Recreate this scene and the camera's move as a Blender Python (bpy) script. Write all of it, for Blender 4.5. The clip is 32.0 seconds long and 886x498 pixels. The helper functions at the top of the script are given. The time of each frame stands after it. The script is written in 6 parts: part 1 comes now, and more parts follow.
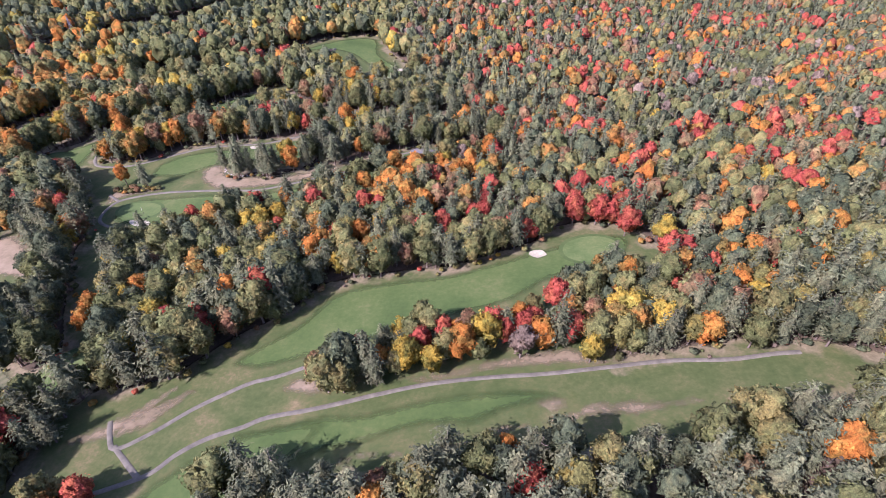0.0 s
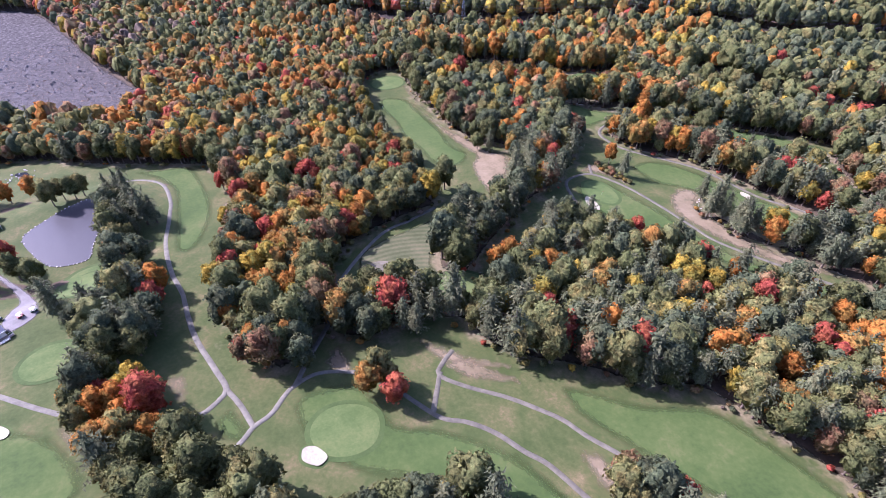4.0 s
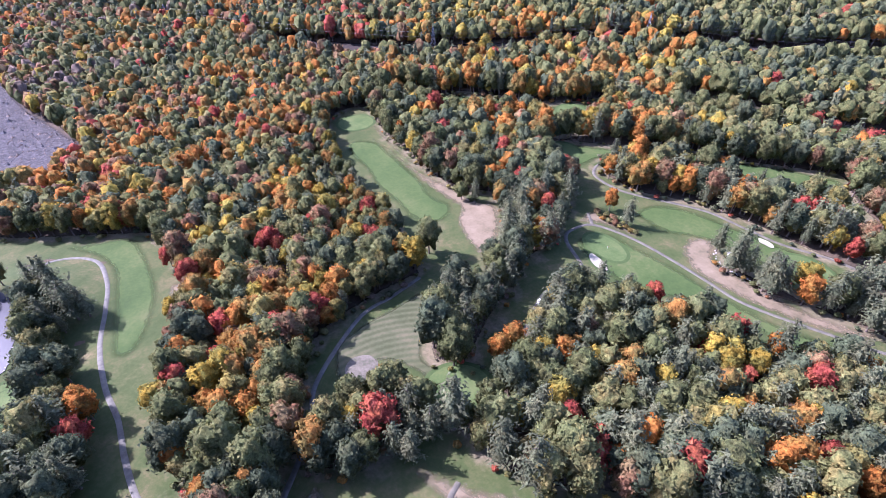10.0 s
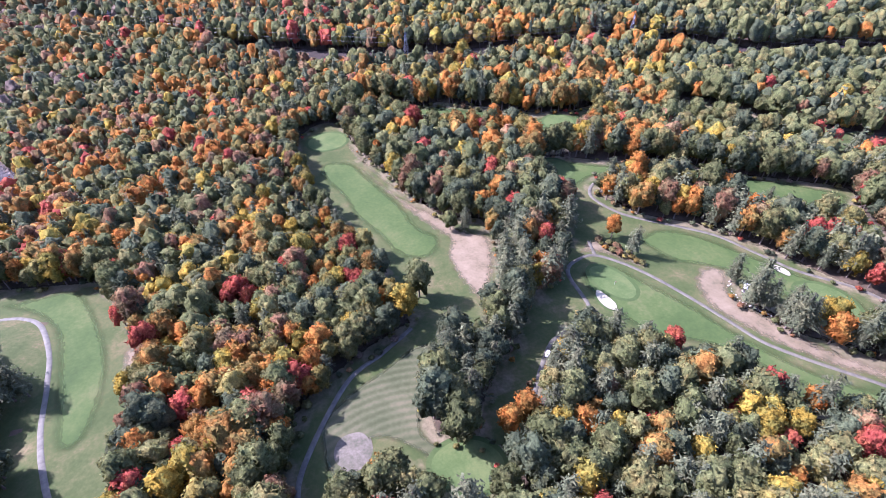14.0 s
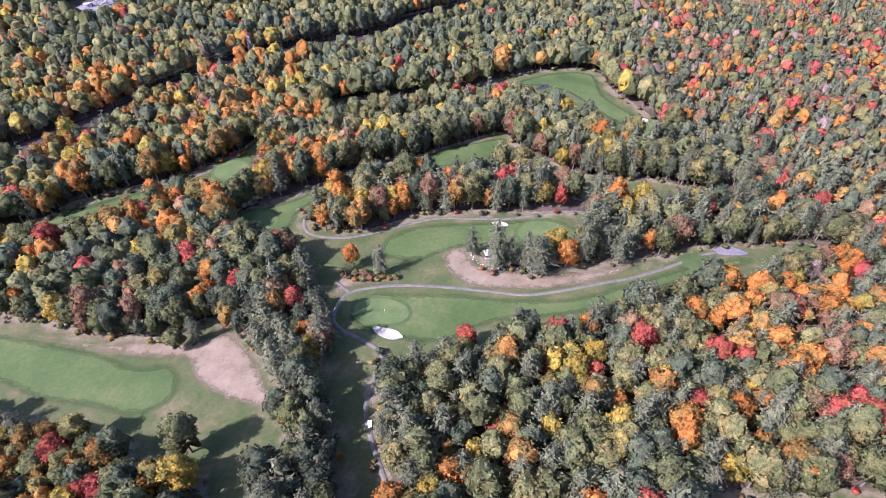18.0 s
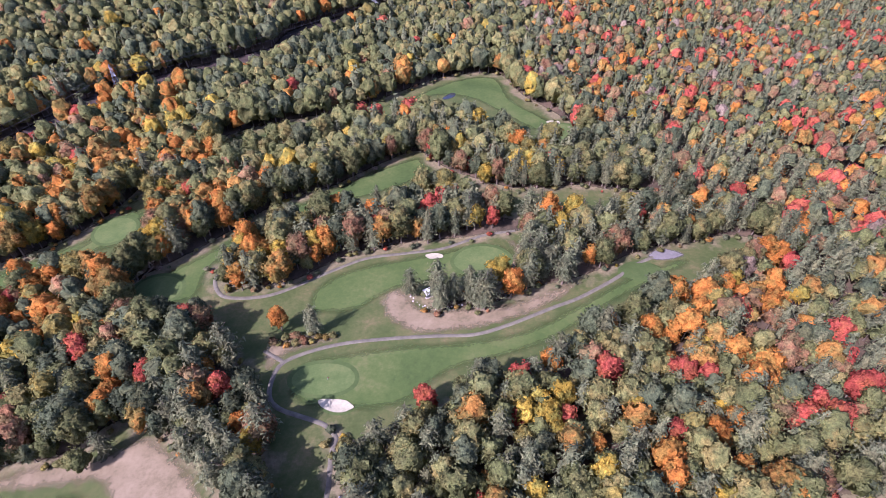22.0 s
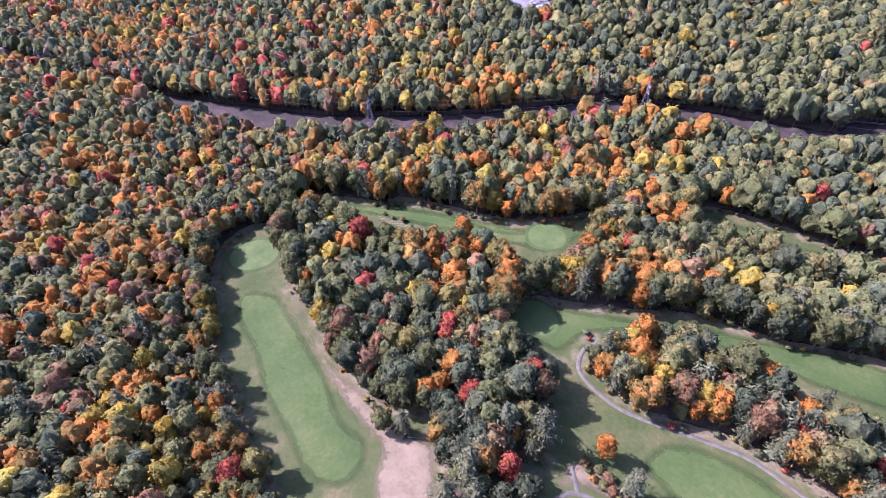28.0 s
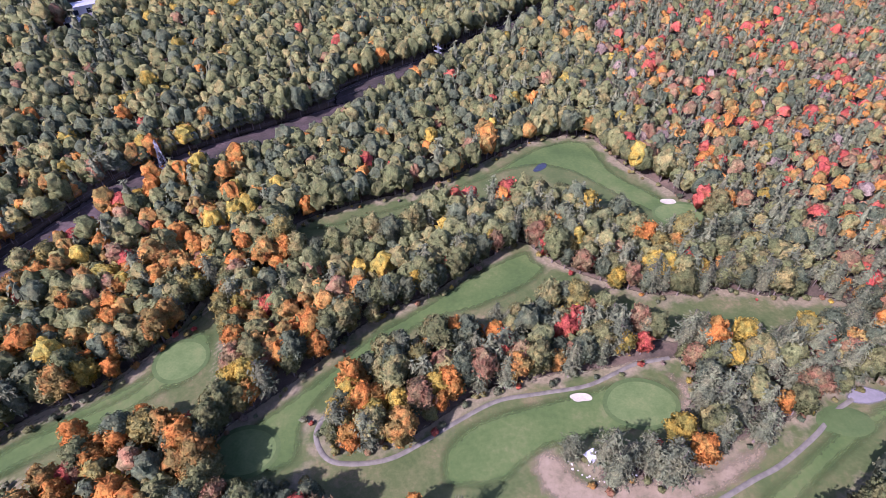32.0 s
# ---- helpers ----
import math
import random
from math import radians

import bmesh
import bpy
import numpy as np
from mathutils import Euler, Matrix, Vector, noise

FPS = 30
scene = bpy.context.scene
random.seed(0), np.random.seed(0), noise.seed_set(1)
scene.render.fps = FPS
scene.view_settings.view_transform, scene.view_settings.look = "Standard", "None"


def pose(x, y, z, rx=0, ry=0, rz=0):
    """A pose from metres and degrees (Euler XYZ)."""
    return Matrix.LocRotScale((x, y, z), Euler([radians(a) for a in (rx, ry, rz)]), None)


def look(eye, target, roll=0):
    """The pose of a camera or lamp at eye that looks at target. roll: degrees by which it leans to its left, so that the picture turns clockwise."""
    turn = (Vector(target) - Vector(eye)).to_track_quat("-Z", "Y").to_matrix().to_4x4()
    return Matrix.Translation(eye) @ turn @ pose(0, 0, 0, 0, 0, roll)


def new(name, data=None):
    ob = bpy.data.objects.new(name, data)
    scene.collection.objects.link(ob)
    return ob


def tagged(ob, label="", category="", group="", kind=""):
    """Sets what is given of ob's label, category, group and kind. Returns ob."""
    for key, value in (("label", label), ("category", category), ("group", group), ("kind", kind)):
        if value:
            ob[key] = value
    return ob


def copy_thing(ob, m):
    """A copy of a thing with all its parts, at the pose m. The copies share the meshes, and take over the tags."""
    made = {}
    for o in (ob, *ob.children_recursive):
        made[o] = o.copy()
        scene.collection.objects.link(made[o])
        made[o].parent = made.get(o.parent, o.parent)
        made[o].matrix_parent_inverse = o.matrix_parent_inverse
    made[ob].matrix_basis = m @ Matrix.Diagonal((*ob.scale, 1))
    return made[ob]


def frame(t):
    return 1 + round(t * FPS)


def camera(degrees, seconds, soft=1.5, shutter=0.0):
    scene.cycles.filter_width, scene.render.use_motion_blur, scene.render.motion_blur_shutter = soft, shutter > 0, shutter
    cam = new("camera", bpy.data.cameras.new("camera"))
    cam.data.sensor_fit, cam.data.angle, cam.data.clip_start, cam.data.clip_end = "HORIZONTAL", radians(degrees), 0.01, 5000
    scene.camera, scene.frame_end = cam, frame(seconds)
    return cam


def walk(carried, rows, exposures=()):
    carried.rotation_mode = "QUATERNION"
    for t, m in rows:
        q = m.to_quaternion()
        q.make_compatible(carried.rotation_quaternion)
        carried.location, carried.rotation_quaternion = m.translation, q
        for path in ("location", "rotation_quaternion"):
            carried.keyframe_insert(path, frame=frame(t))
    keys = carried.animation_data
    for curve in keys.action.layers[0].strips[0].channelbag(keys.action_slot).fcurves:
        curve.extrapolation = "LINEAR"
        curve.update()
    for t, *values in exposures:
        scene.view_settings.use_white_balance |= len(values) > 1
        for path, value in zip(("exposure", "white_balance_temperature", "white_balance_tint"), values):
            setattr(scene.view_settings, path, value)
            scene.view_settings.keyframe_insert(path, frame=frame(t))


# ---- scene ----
cam = camera(78.85, 32.0, 0.55)
PATH = [
    (0, (67.06, 48.63, 160.44), (66.08, 123.22, 93.84), -0.17),
    (0.5, (64.79, 50.75, 161.08), (71.26, 125.06, 94.48), -0.35),
    (1, (63.51, 52.98, 161.13), (74.55, 126.76, 94.54), -0.48),
    (1.5, (62.15, 55.42, 161.82), (77.15, 128.32, 95.04), -0.58),
    (2, (60.26, 58.31, 162.00), (70.55, 131.92, 95.10), -0.34),
    (2.5, (58.65, 61.34, 161.29), (48.80, 135.03, 94.41), 0.14),
    (3, (57.71, 65.18, 160.82), (25.22, 131.68, 93.57), 0.42),
    (3.5, (57.45, 69.11, 160.33), (7.48, 123.50, 92.92), 0.07),
    (4, (54.65, 72.09, 160.23), (-6.88, 112.34, 92.44), 0.33),
    (4.5, (52.69, 75.18, 159.80), (-11.44, 111.05, 91.97), 0.17),
    (6.5, (40.44, 83.79, 158.35), (-25.49, 117.12, 90.95), 0.08),
    (7, (36.79, 85.07, 158.16), (-29.61, 117.85, 90.95), 0.16),
    (7.5, (32.88, 86.03, 157.85), (-33.97, 118.48, 90.93), 0.27),
    (8, (29.58, 87.42, 157.93), (-36.27, 122.32, 91.26), -0.02),
    (8.5, (26.03, 88.56, 157.62), (-38.23, 126.67, 91.15), -0.12),
    (9, (22.34, 89.82, 157.34), (-40.66, 130.26, 91.04), -0.18),
    (9.5, (18.71, 91.02, 157.18), (-42.73, 133.85, 90.92), -0.28),
    (10, (15.10, 92.45, 157.09), (-44.76, 137.29, 90.71), -0.43),
    (10.5, (11.40, 93.91, 156.76), (-47.41, 140.07, 90.35), -0.47),
    (11, (7.53, 95.20, 156.50), (-50.07, 142.76, 90.01), -0.43),
    (11.5, (3.89, 96.68, 156.30), (-52.70, 145.16, 89.62), -0.28),
    (12, (0.38, 98.24, 156.05), (-55.66, 147.19, 89.24), -0.26),
    (12.5, (-3.59, 100.20, 156.06), (-59.07, 149.46, 89.01), -0.17),
    (13, (-7.18, 101.98, 155.99), (-62.65, 151.08, 88.81), -0.11),
    (13.5, (-10.94, 103.95, 155.99), (-66.71, 152.39, 88.58), -0.03),
    (15.5, (-26.54, 112.36, 156.77), (-81.94, 160.83, 89.08), 0.30),
    (16, (-29.35, 114.75, 157.17), (-82.49, 165.81, 89.57), -0.06),
    (16.5, (-32.24, 117.04, 156.63), (-79.94, 173.40, 89.19), -0.06),
    (17, (-35.54, 119.69, 155.55), (-73.62, 183.26, 88.40), -0.28),
    (17.5, (-38.57, 122.14, 155.68), (-63.71, 191.80, 88.48), -0.38),
    (18, (-41.59, 124.82, 156.60), (-52.34, 197.89, 89.19), -0.49),
    (18.5, (-44.33, 127.82, 157.26), (-48.06, 201.35, 89.59), -0.43),
    (19, (-46.19, 130.86, 157.65), (-44.28, 204.28, 89.78), -0.39),
    (19.5, (-47.89, 133.65, 157.62), (-42.31, 206.86, 89.73), -0.35),
    (20, (-49.24, 136.61, 157.81), (-42.17, 209.61, 89.83), -0.21),
    (20.5, (-50.53, 139.88, 158.25), (-43.13, 212.68, 90.09), -0.04),
    (21, (-51.63, 143.18, 158.79), (-44.50, 215.81, 90.42), 0.15),
    (21.5, (-52.60, 146.85, 159.08), (-45.93, 219.40, 90.57), 0.25),
    (22, (-53.32, 150.23, 159.40), (-47.32, 222.79, 90.86), 0.41),
    (22.5, (-54.07, 154.00, 159.98), (-48.89, 226.49, 91.29), 0.48),
    (23, (-55.33, 157.63, 160.60), (-52.71, 230.20, 91.85), 0.62),
    (23.5, (-56.89, 161.64, 161.54), (-62.05, 233.84, 92.53), 0.82),
    (24, (-58.09, 165.66, 162.26), (-76.21, 235.50, 93.02), 0.72),
    (24.5, (-59.63, 170.25, 162.70), (-89.27, 235.87, 93.30), 0.58),
    (25, (-62.10, 174.40, 164.66), (-101.64, 233.80, 94.61), 0.37),
    (25.5, (-64.79, 177.95, 166.86), (-112.03, 230.83, 96.36), 0.25),
    (26, (-67.38, 181.13, 168.26), (-120.05, 228.44, 97.64), 0.51),
    (26.5, (-69.39, 184.16, 168.39), (-126.05, 227.45, 98.28), -0.03),
    (28.5, (-77.52, 195.22, 164.70), (-132.49, 243.97, 96.85), 0.14),
    (29, (-81.52, 197.68, 164.57), (-122.85, 258.75, 97.03), -0.13),
    (29.5, (-86.34, 200.22, 165.11), (-112.86, 269.09, 97.63), -0.14),
    (30, (-90.39, 203.09, 165.44), (-111.23, 273.91, 97.98), -0.12),
    (30.5, (-93.77, 206.09, 165.23), (-111.97, 277.64, 97.78), -0.07),
    (31, (-96.31, 209.33, 164.85), (-105.36, 282.73, 97.54), -0.10),
    (31.5, (-99.90, 213.31, 165.05), (-97.13, 287.07, 97.59), 0.06),
    (32, (-102.67, 217.23, 165.01), (-95.16, 290.55, 97.43), 0.37),
]
walk(cam, [(t, look(eye, target, roll)) for t, eye, target, roll in PATH], [(0, 1.55, 5510, 45), (2.5, 1.33, 5450, 46), (4, 1.67, 5370, 44), (9, 1.79, 5190, 44), (12, 1.95, 5120, 45), (13, 1.95, 5150, 45), (16, 1.91, 5220, 46), (18.5, 1.60, 5320, 47), (22, 1.46, 5470, 49), (25, 1.56, 5370, 52), (26, 1.70, 5310, 52), (29, 1.80, 5270, 53), (31, 1.66, 5290, 53), (32, 1.54, 5320, 53)])

# ---- light ----
SUN_AZ, SUN_EL = radians(236), radians(41)
world = bpy.data.worlds.new("sky")
scene.world = world
world.use_nodes = True
sky = world.node_tree.nodes.new("ShaderNodeTexSky")
sky.sky_type, sky.sun_disc, sky.sun_elevation, sky.sun_rotation = "NISHITA", False, SUN_EL, SUN_AZ
sky.air_density, sky.dust_density = 1.0, 1.5
world.node_tree.links.new(sky.outputs[0], world.node_tree.nodes["Background"].inputs[0])
world.node_tree.nodes["Background"].inputs[1].default_value = 0.12
sun = new("sun", bpy.data.lights.new("sun", "SUN"))
sun.data.energy, sun.data.angle, sun.data.color = 4.5, radians(0.5), (1.0, 0.935, 0.83)
towards = Vector((math.sin(SUN_AZ) * math.cos(SUN_EL), math.cos(SUN_AZ) * math.cos(SUN_EL), math.sin(SUN_EL)))
sun.matrix_world = look(towards * 900, (0, 0, 0))


# ---- materials ----
def links(mat):
    mat.use_nodes = True
    t = mat.node_tree
    return t, t.nodes, t.nodes["Principled BSDF"]


def node(t, kind, **values):
    n = t.nodes.new(kind)
    for key, v in values.items():
        n.inputs[key.replace("_", " ")].default_value = v
    return n


def noise_node(t, scale, detail=4.0, rough=0.6):
    n = node(t, "ShaderNodeTexNoise", Scale=scale, Detail=detail, Roughness=rough)
    g = t.nodes.get("where") or t.nodes.new("ShaderNodeNewGeometry")
    g.name = "where"
    t.links.new(g.outputs["Position"], n.inputs["Vector"])
    return n


def ramp(t, fac, stops):
    r = t.nodes.new("ShaderNodeValToRGB")
    e = r.color_ramp.elements
    while len(e) < len(stops):
        e.new(0.5)
    for el, (p, c) in zip(e, stops):
        el.position, el.color = p, (*c, 1)
    t.links.new(fac, r.inputs[0])
    return r.outputs[0]


def mixed(t, fac, a, b, how="MIX"):
    m = t.nodes.new("ShaderNodeMix")
    m.data_type, m.blend_type = "RGBA", how
    for socket, v in ((m.inputs[0], fac), (m.inputs[6], a), (m.inputs[7], b)):
        if isinstance(v, (int, float)):
            socket.default_value = v
        elif isinstance(v, tuple):
            socket.default_value = (*v, 1)
        else:
            t.links.new(v, socket)
    return m.outputs[2]


def math_node(t, how, a, b=None, clamp=False):
    m = t.nodes.new("ShaderNodeMath")
    m.operation, m.use_clamp = how, clamp
    for socket, v in zip(m.inputs, (a, b)):
        if isinstance(v, (int, float)):
            socket.default_value = v
        elif v is not None:
            t.links.new(v, socket)
    return m.outputs[0]


def bump(t, bsdf, height, strength, distance):
    b = node(t, "ShaderNodeBump", Strength=strength, Distance=distance)
    t.links.new(height, b.inputs["Height"])
    t.links.new(b.outputs[0], bsdf.inputs["Normal"])


def foliage(name, dark, mid, light, other=None, share=0.35):
    """Leaves: each clump takes its own shade between three, parts of a crown take the other colour, and some light passes through."""
    mat = bpy.data.materials.new(name)
    t, _, bsdf = links(mat)
    g = t.nodes.new("ShaderNodeNewGeometry")
    lumps = noise_node(t, 0.9, 2.0, 0.6)
    which = math_node(t, "MULTIPLY_ADD", g.outputs["Random Per Island"], 0.50)
    t.links.new(math_node(t, "MULTIPLY_ADD", lumps.outputs["Fac"], 1.1), which.node.inputs[2])
    which.node.inputs[2].links[0].from_node.inputs[2].default_value = -0.30
    colour = ramp(t, which, [(0.05, dark), (0.5, mid), (0.95, light)])
    if other:
        turned = noise_node(t, 0.23, 3.0, 0.6)
        amount = ramp(t, turned.outputs["Fac"], [(0.62 - 0.35 * share - 0.07, (0, 0, 0)), (0.62 - 0.35 * share + 0.10, (0.85, 0.85, 0.85))])
        second = ramp(t, which, [(0.05, tuple(c * 0.62 for c in other)), (0.5, other), (0.95, tuple(c * 1.4 for c in other))])
        colour = mixed(t, amount, colour, second)
    o = t.nodes.new("ShaderNodeObjectInfo")
    value = math_node(t, "MULTIPLY_ADD", o.outputs["Random"], 0.35)
    value.node.inputs[2].default_value = 0.82
    hsv = t.nodes.new("ShaderNodeHueSaturation")
    t.links.new(colour, hsv.inputs["Color"])
    t.links.new(value, hsv.inputs["Value"])
    # fine grain in the leaf colour, from cool dark to warm bright
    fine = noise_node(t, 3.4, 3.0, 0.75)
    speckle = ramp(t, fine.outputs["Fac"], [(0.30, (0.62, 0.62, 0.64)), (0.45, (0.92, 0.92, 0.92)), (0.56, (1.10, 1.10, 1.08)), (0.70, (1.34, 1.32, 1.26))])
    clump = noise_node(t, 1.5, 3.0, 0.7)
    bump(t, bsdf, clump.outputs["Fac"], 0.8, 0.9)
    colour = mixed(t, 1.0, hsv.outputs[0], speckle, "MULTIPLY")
    # painted light and shade: bump hollows cool and dark, raised clumps warm and bright
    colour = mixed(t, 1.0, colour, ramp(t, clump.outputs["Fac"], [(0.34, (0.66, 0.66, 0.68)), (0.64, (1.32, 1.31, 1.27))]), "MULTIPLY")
    # the same painted light and shade, broader, over whole crowns
    crown = noise_node(t, 0.19, 1.0, 0.5)
    colour = mixed(t, 1.0, colour, ramp(t, crown.outputs["Fac"], [(0.30, (0.78, 0.79, 0.82)), (0.70, (1.24, 1.23, 1.19))]), "MULTIPLY")
    t.links.new(colour, bsdf.inputs["Base Color"])
    bsdf.inputs["Roughness"].default_value = 0.8
    bsdf.inputs["Specular IOR Level"].default_value = 0.08
    through_leaf = t.nodes.new("ShaderNodeBsdfTranslucent")
    t.links.new(colour, through_leaf.inputs[0])
    m = node(t, "ShaderNodeMixShader", Fac=0.30)
    t.links.new(bsdf.outputs[0], m.inputs[1])
    t.links.new(through_leaf.outputs[0], m.inputs[2])
    t.links.new(m.outputs[0], t.nodes["Material Output"].inputs[0])
    return mat


def turf(name, stops, patch_scale, fine_scale, edge=None, relief=0.05, stripes=None, worn=None, rim=None):
    """Grass or soil: patches at two scales, fine relief; with edge=(metres, ragged) it thins out towards the border of its patch."""
    mat = bpy.data.materials.new(name)
    t, _, bsdf = links(mat)
    big, small = noise_node(t, patch_scale, 5.0, 0.62), noise_node(t, fine_scale, 4.0, 0.7)
    fac = math_node(t, "MULTIPLY_ADD", small.outputs["Fac"], 0.75)
    t.links.new(math_node(t, "MULTIPLY_ADD", big.outputs["Fac"], 1.3), fac.node.inputs[2])
    fac.node.inputs[2].links[0].from_node.inputs[2].default_value = -0.52
    if stripes:
        w = node(t, "ShaderNodeTexWave", Scale=stripes[0], Distortion=1.2, Detail=1.0)
        w.inputs["Detail Scale"].default_value = 0.15
        w.wave_type = "RINGS"
        w.rings_direction = "Z"
        mp = t.nodes.new("ShaderNodeMapping")
        mp.inputs["Location"].default_value = (-stripes[1], -stripes[2], 0)
        t.links.new(t.nodes["where"].outputs["Position"], mp.inputs[0])
        t.links.new(mp.outputs[0], w.inputs[0])
        fac = math_node(t, "ADD", fac, math_node(t, "MULTIPLY", math_node(t, "SUBTRACT", w.outputs["Fac"], 0.5), stripes[3]))
    colour = ramp(t, fac, stops)
    if rim:
        a = t.nodes.new("ShaderNodeAttribute")
        a.attribute_name = "edge"
        far = math_node(t, "MULTIPLY_ADD", small.outputs["Fac"], 2.0)
        far.node.inputs[2].default_value = 2.2
        near = math_node(t, "DIVIDE", math_node(t, "SUBTRACT", far, a.outputs["Fac"]), 1.6, clamp=True)
        colour = mixed(t, math_node(t, "MULTIPLY", near, 0.18), colour, rim)
    if worn:
        a = t.nodes.new("ShaderNodeAttribute")
        a.attribute_name = "edge"
        patch = noise_node(t, 0.11, 4.0, 0.6)
        reach = math_node(t, "MULTIPLY_ADD", patch.outputs["Fac"], 24.0)
        reach.node.inputs[2].default_value = -5.0
        bare = math_node(t, "DIVIDE", math_node(t, "SUBTRACT", reach, a.outputs["Fac"]), 5.0, clamp=True)
        bare = math_node(t, "MULTIPLY", bare, 0.8)
        soil = ramp(t, small.outputs["Fac"], [(0.3, worn[0]), (0.7, worn[1])])
        colour = mixed(t, bare, colour, soil)
    t.links.new(colour, bsdf.inputs["Base Color"])
    bsdf.inputs["Roughness"].default_value = 0.9
    bsdf.inputs["Specular IOR Level"].default_value = 0.15
    bump(t, bsdf, small.outputs["Fac"], 0.6, relief)
    if edge:
        a = t.nodes.new("ShaderNodeAttribute")
        a.attribute_name = "edge"
        rag = noise_node(t, 0.35, 4.0, 0.7)
        d = math_node(t, "MULTIPLY_ADD", rag.outputs["Fac"], 2 * edge[1])
        t.links.new(math_node(t, "SUBTRACT", a.outputs["Fac"], edge[1]), d.node.inputs[2])
        alpha = math_node(t, "DIVIDE", d, edge[0], clamp=True)
        t.links.new(alpha, bsdf.inputs["Alpha"])
    return mat


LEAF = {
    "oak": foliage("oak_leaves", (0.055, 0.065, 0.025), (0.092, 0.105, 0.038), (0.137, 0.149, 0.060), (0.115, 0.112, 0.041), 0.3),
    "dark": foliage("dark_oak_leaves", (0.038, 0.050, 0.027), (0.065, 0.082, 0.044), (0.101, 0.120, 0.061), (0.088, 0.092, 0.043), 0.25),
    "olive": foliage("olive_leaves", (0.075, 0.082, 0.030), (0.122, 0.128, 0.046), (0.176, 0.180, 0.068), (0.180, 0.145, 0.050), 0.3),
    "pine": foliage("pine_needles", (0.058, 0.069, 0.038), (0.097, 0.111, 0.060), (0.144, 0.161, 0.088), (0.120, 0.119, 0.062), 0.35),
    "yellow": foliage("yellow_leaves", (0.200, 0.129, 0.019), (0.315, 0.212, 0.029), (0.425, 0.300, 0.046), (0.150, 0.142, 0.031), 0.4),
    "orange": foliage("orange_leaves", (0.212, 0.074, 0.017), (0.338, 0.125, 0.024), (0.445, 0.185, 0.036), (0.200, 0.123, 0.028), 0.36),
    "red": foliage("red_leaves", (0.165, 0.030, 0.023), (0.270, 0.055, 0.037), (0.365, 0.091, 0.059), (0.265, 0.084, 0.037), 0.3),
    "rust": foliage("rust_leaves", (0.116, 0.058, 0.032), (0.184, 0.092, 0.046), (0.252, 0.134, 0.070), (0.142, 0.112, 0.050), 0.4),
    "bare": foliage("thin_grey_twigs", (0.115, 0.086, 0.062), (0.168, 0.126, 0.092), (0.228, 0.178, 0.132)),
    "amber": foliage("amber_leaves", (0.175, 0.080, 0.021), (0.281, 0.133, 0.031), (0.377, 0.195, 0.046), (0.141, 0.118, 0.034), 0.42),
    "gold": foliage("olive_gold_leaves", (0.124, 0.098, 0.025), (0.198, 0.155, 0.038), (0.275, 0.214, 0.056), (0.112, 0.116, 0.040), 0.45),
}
LEAF_NAMES = list(LEAF)


def plain(name, colour, rough=0.7, metal=0.0, vary=0.25, scale=3.0):
    mat = bpy.data.materials.new(name)
    t, _, bsdf = links(mat)
    n = noise_node(t, scale, 5.0, 0.65)
    t.links.new(ramp(t, n.outputs["Fac"], [(0.25, tuple(c * (1 - vary) for c in colour)), (0.75, tuple(min(1, c * (1 + vary)) for c in colour))]), bsdf.inputs["Base Color"])
    bsdf.inputs["Roughness"].default_value, bsdf.inputs["Metallic"].default_value = rough, metal
    bump(t, bsdf, n.outputs["Fac"], 0.3, 0.02)
    return mat


BARK = plain("bark", (0.11, 0.085, 0.065), 0.9, 0, 0.4, 4.0)
FLOOR = turf("forest_floor", [(0.2, (0.030, 0.026, 0.018)), (0.5, (0.070, 0.052, 0.034)), (0.85, (0.12, 0.085, 0.055))], 0.06, 0.9)
LAWN = turf("rough_grass", [(0.10, (0.030, 0.047, 0.012)), (0.42, (0.048, 0.064, 0.019)), (0.62, (0.071, 0.076, 0.027)), (0.78, (0.105, 0.091, 0.041)), (0.95, (0.166, 0.126, 0.066))], 0.075, 0.7, (1.5, 1.2), 0.05, None, ((0.108, 0.088, 0.050), (0.200, 0.162, 0.100)))
FAIRWAY = turf("mown_fairway", [(0.22, (0.033, 0.056, 0.015)), (0.45, (0.046, 0.073, 0.019)), (0.62, (0.060, 0.085, 0.024)), (0.80, (0.085, 0.097, 0.034))], 0.05, 0.6, (3.5, 1.4), 0.02, None, None, (0.030, 0.052, 0.019))
STRIPED = turf("striped_tee_grass", [(0.15, (0.045, 0.054, 0.022)), (0.5, (0.070, 0.075, 0.035)), (0.85, (0.104, 0.097, 0.052))], 0.05, 0.6, (2.0, 0.8), 0.02, (0.105, -58, 138, 0.34))
GREEN = turf("putting_green", [(0.25, (0.051, 0.081, 0.023)), (0.5, (0.068, 0.098, 0.030)), (0.75, (0.091, 0.113, 0.038))], 0.14, 1.2, None, 0.01)
WORN_TEE = turf("worn_tee_turf", [(0.2, (0.072, 0.074, 0.044)), (0.5, (0.108, 0.098, 0.070)), (0.8, (0.150, 0.130, 0.098))], 0.3, 1.2, None, 0.02)
FRINGE = turf("collar_grass", [(0.2, (0.034, 0.055, 0.015)), (0.5, (0.044, 0.070, 0.020)), (0.8, (0.061, 0.083, 0.026))], 0.12, 1.2, None, 0.02)
DIRT = turf("bare_soil", [(0.15, (0.080, 0.072, 0.038)), (0.42, (0.140, 0.111, 0.065)), (0.8, (0.196, 0.154, 0.097))], 0.12, 0.8, (3.5, 3.0))
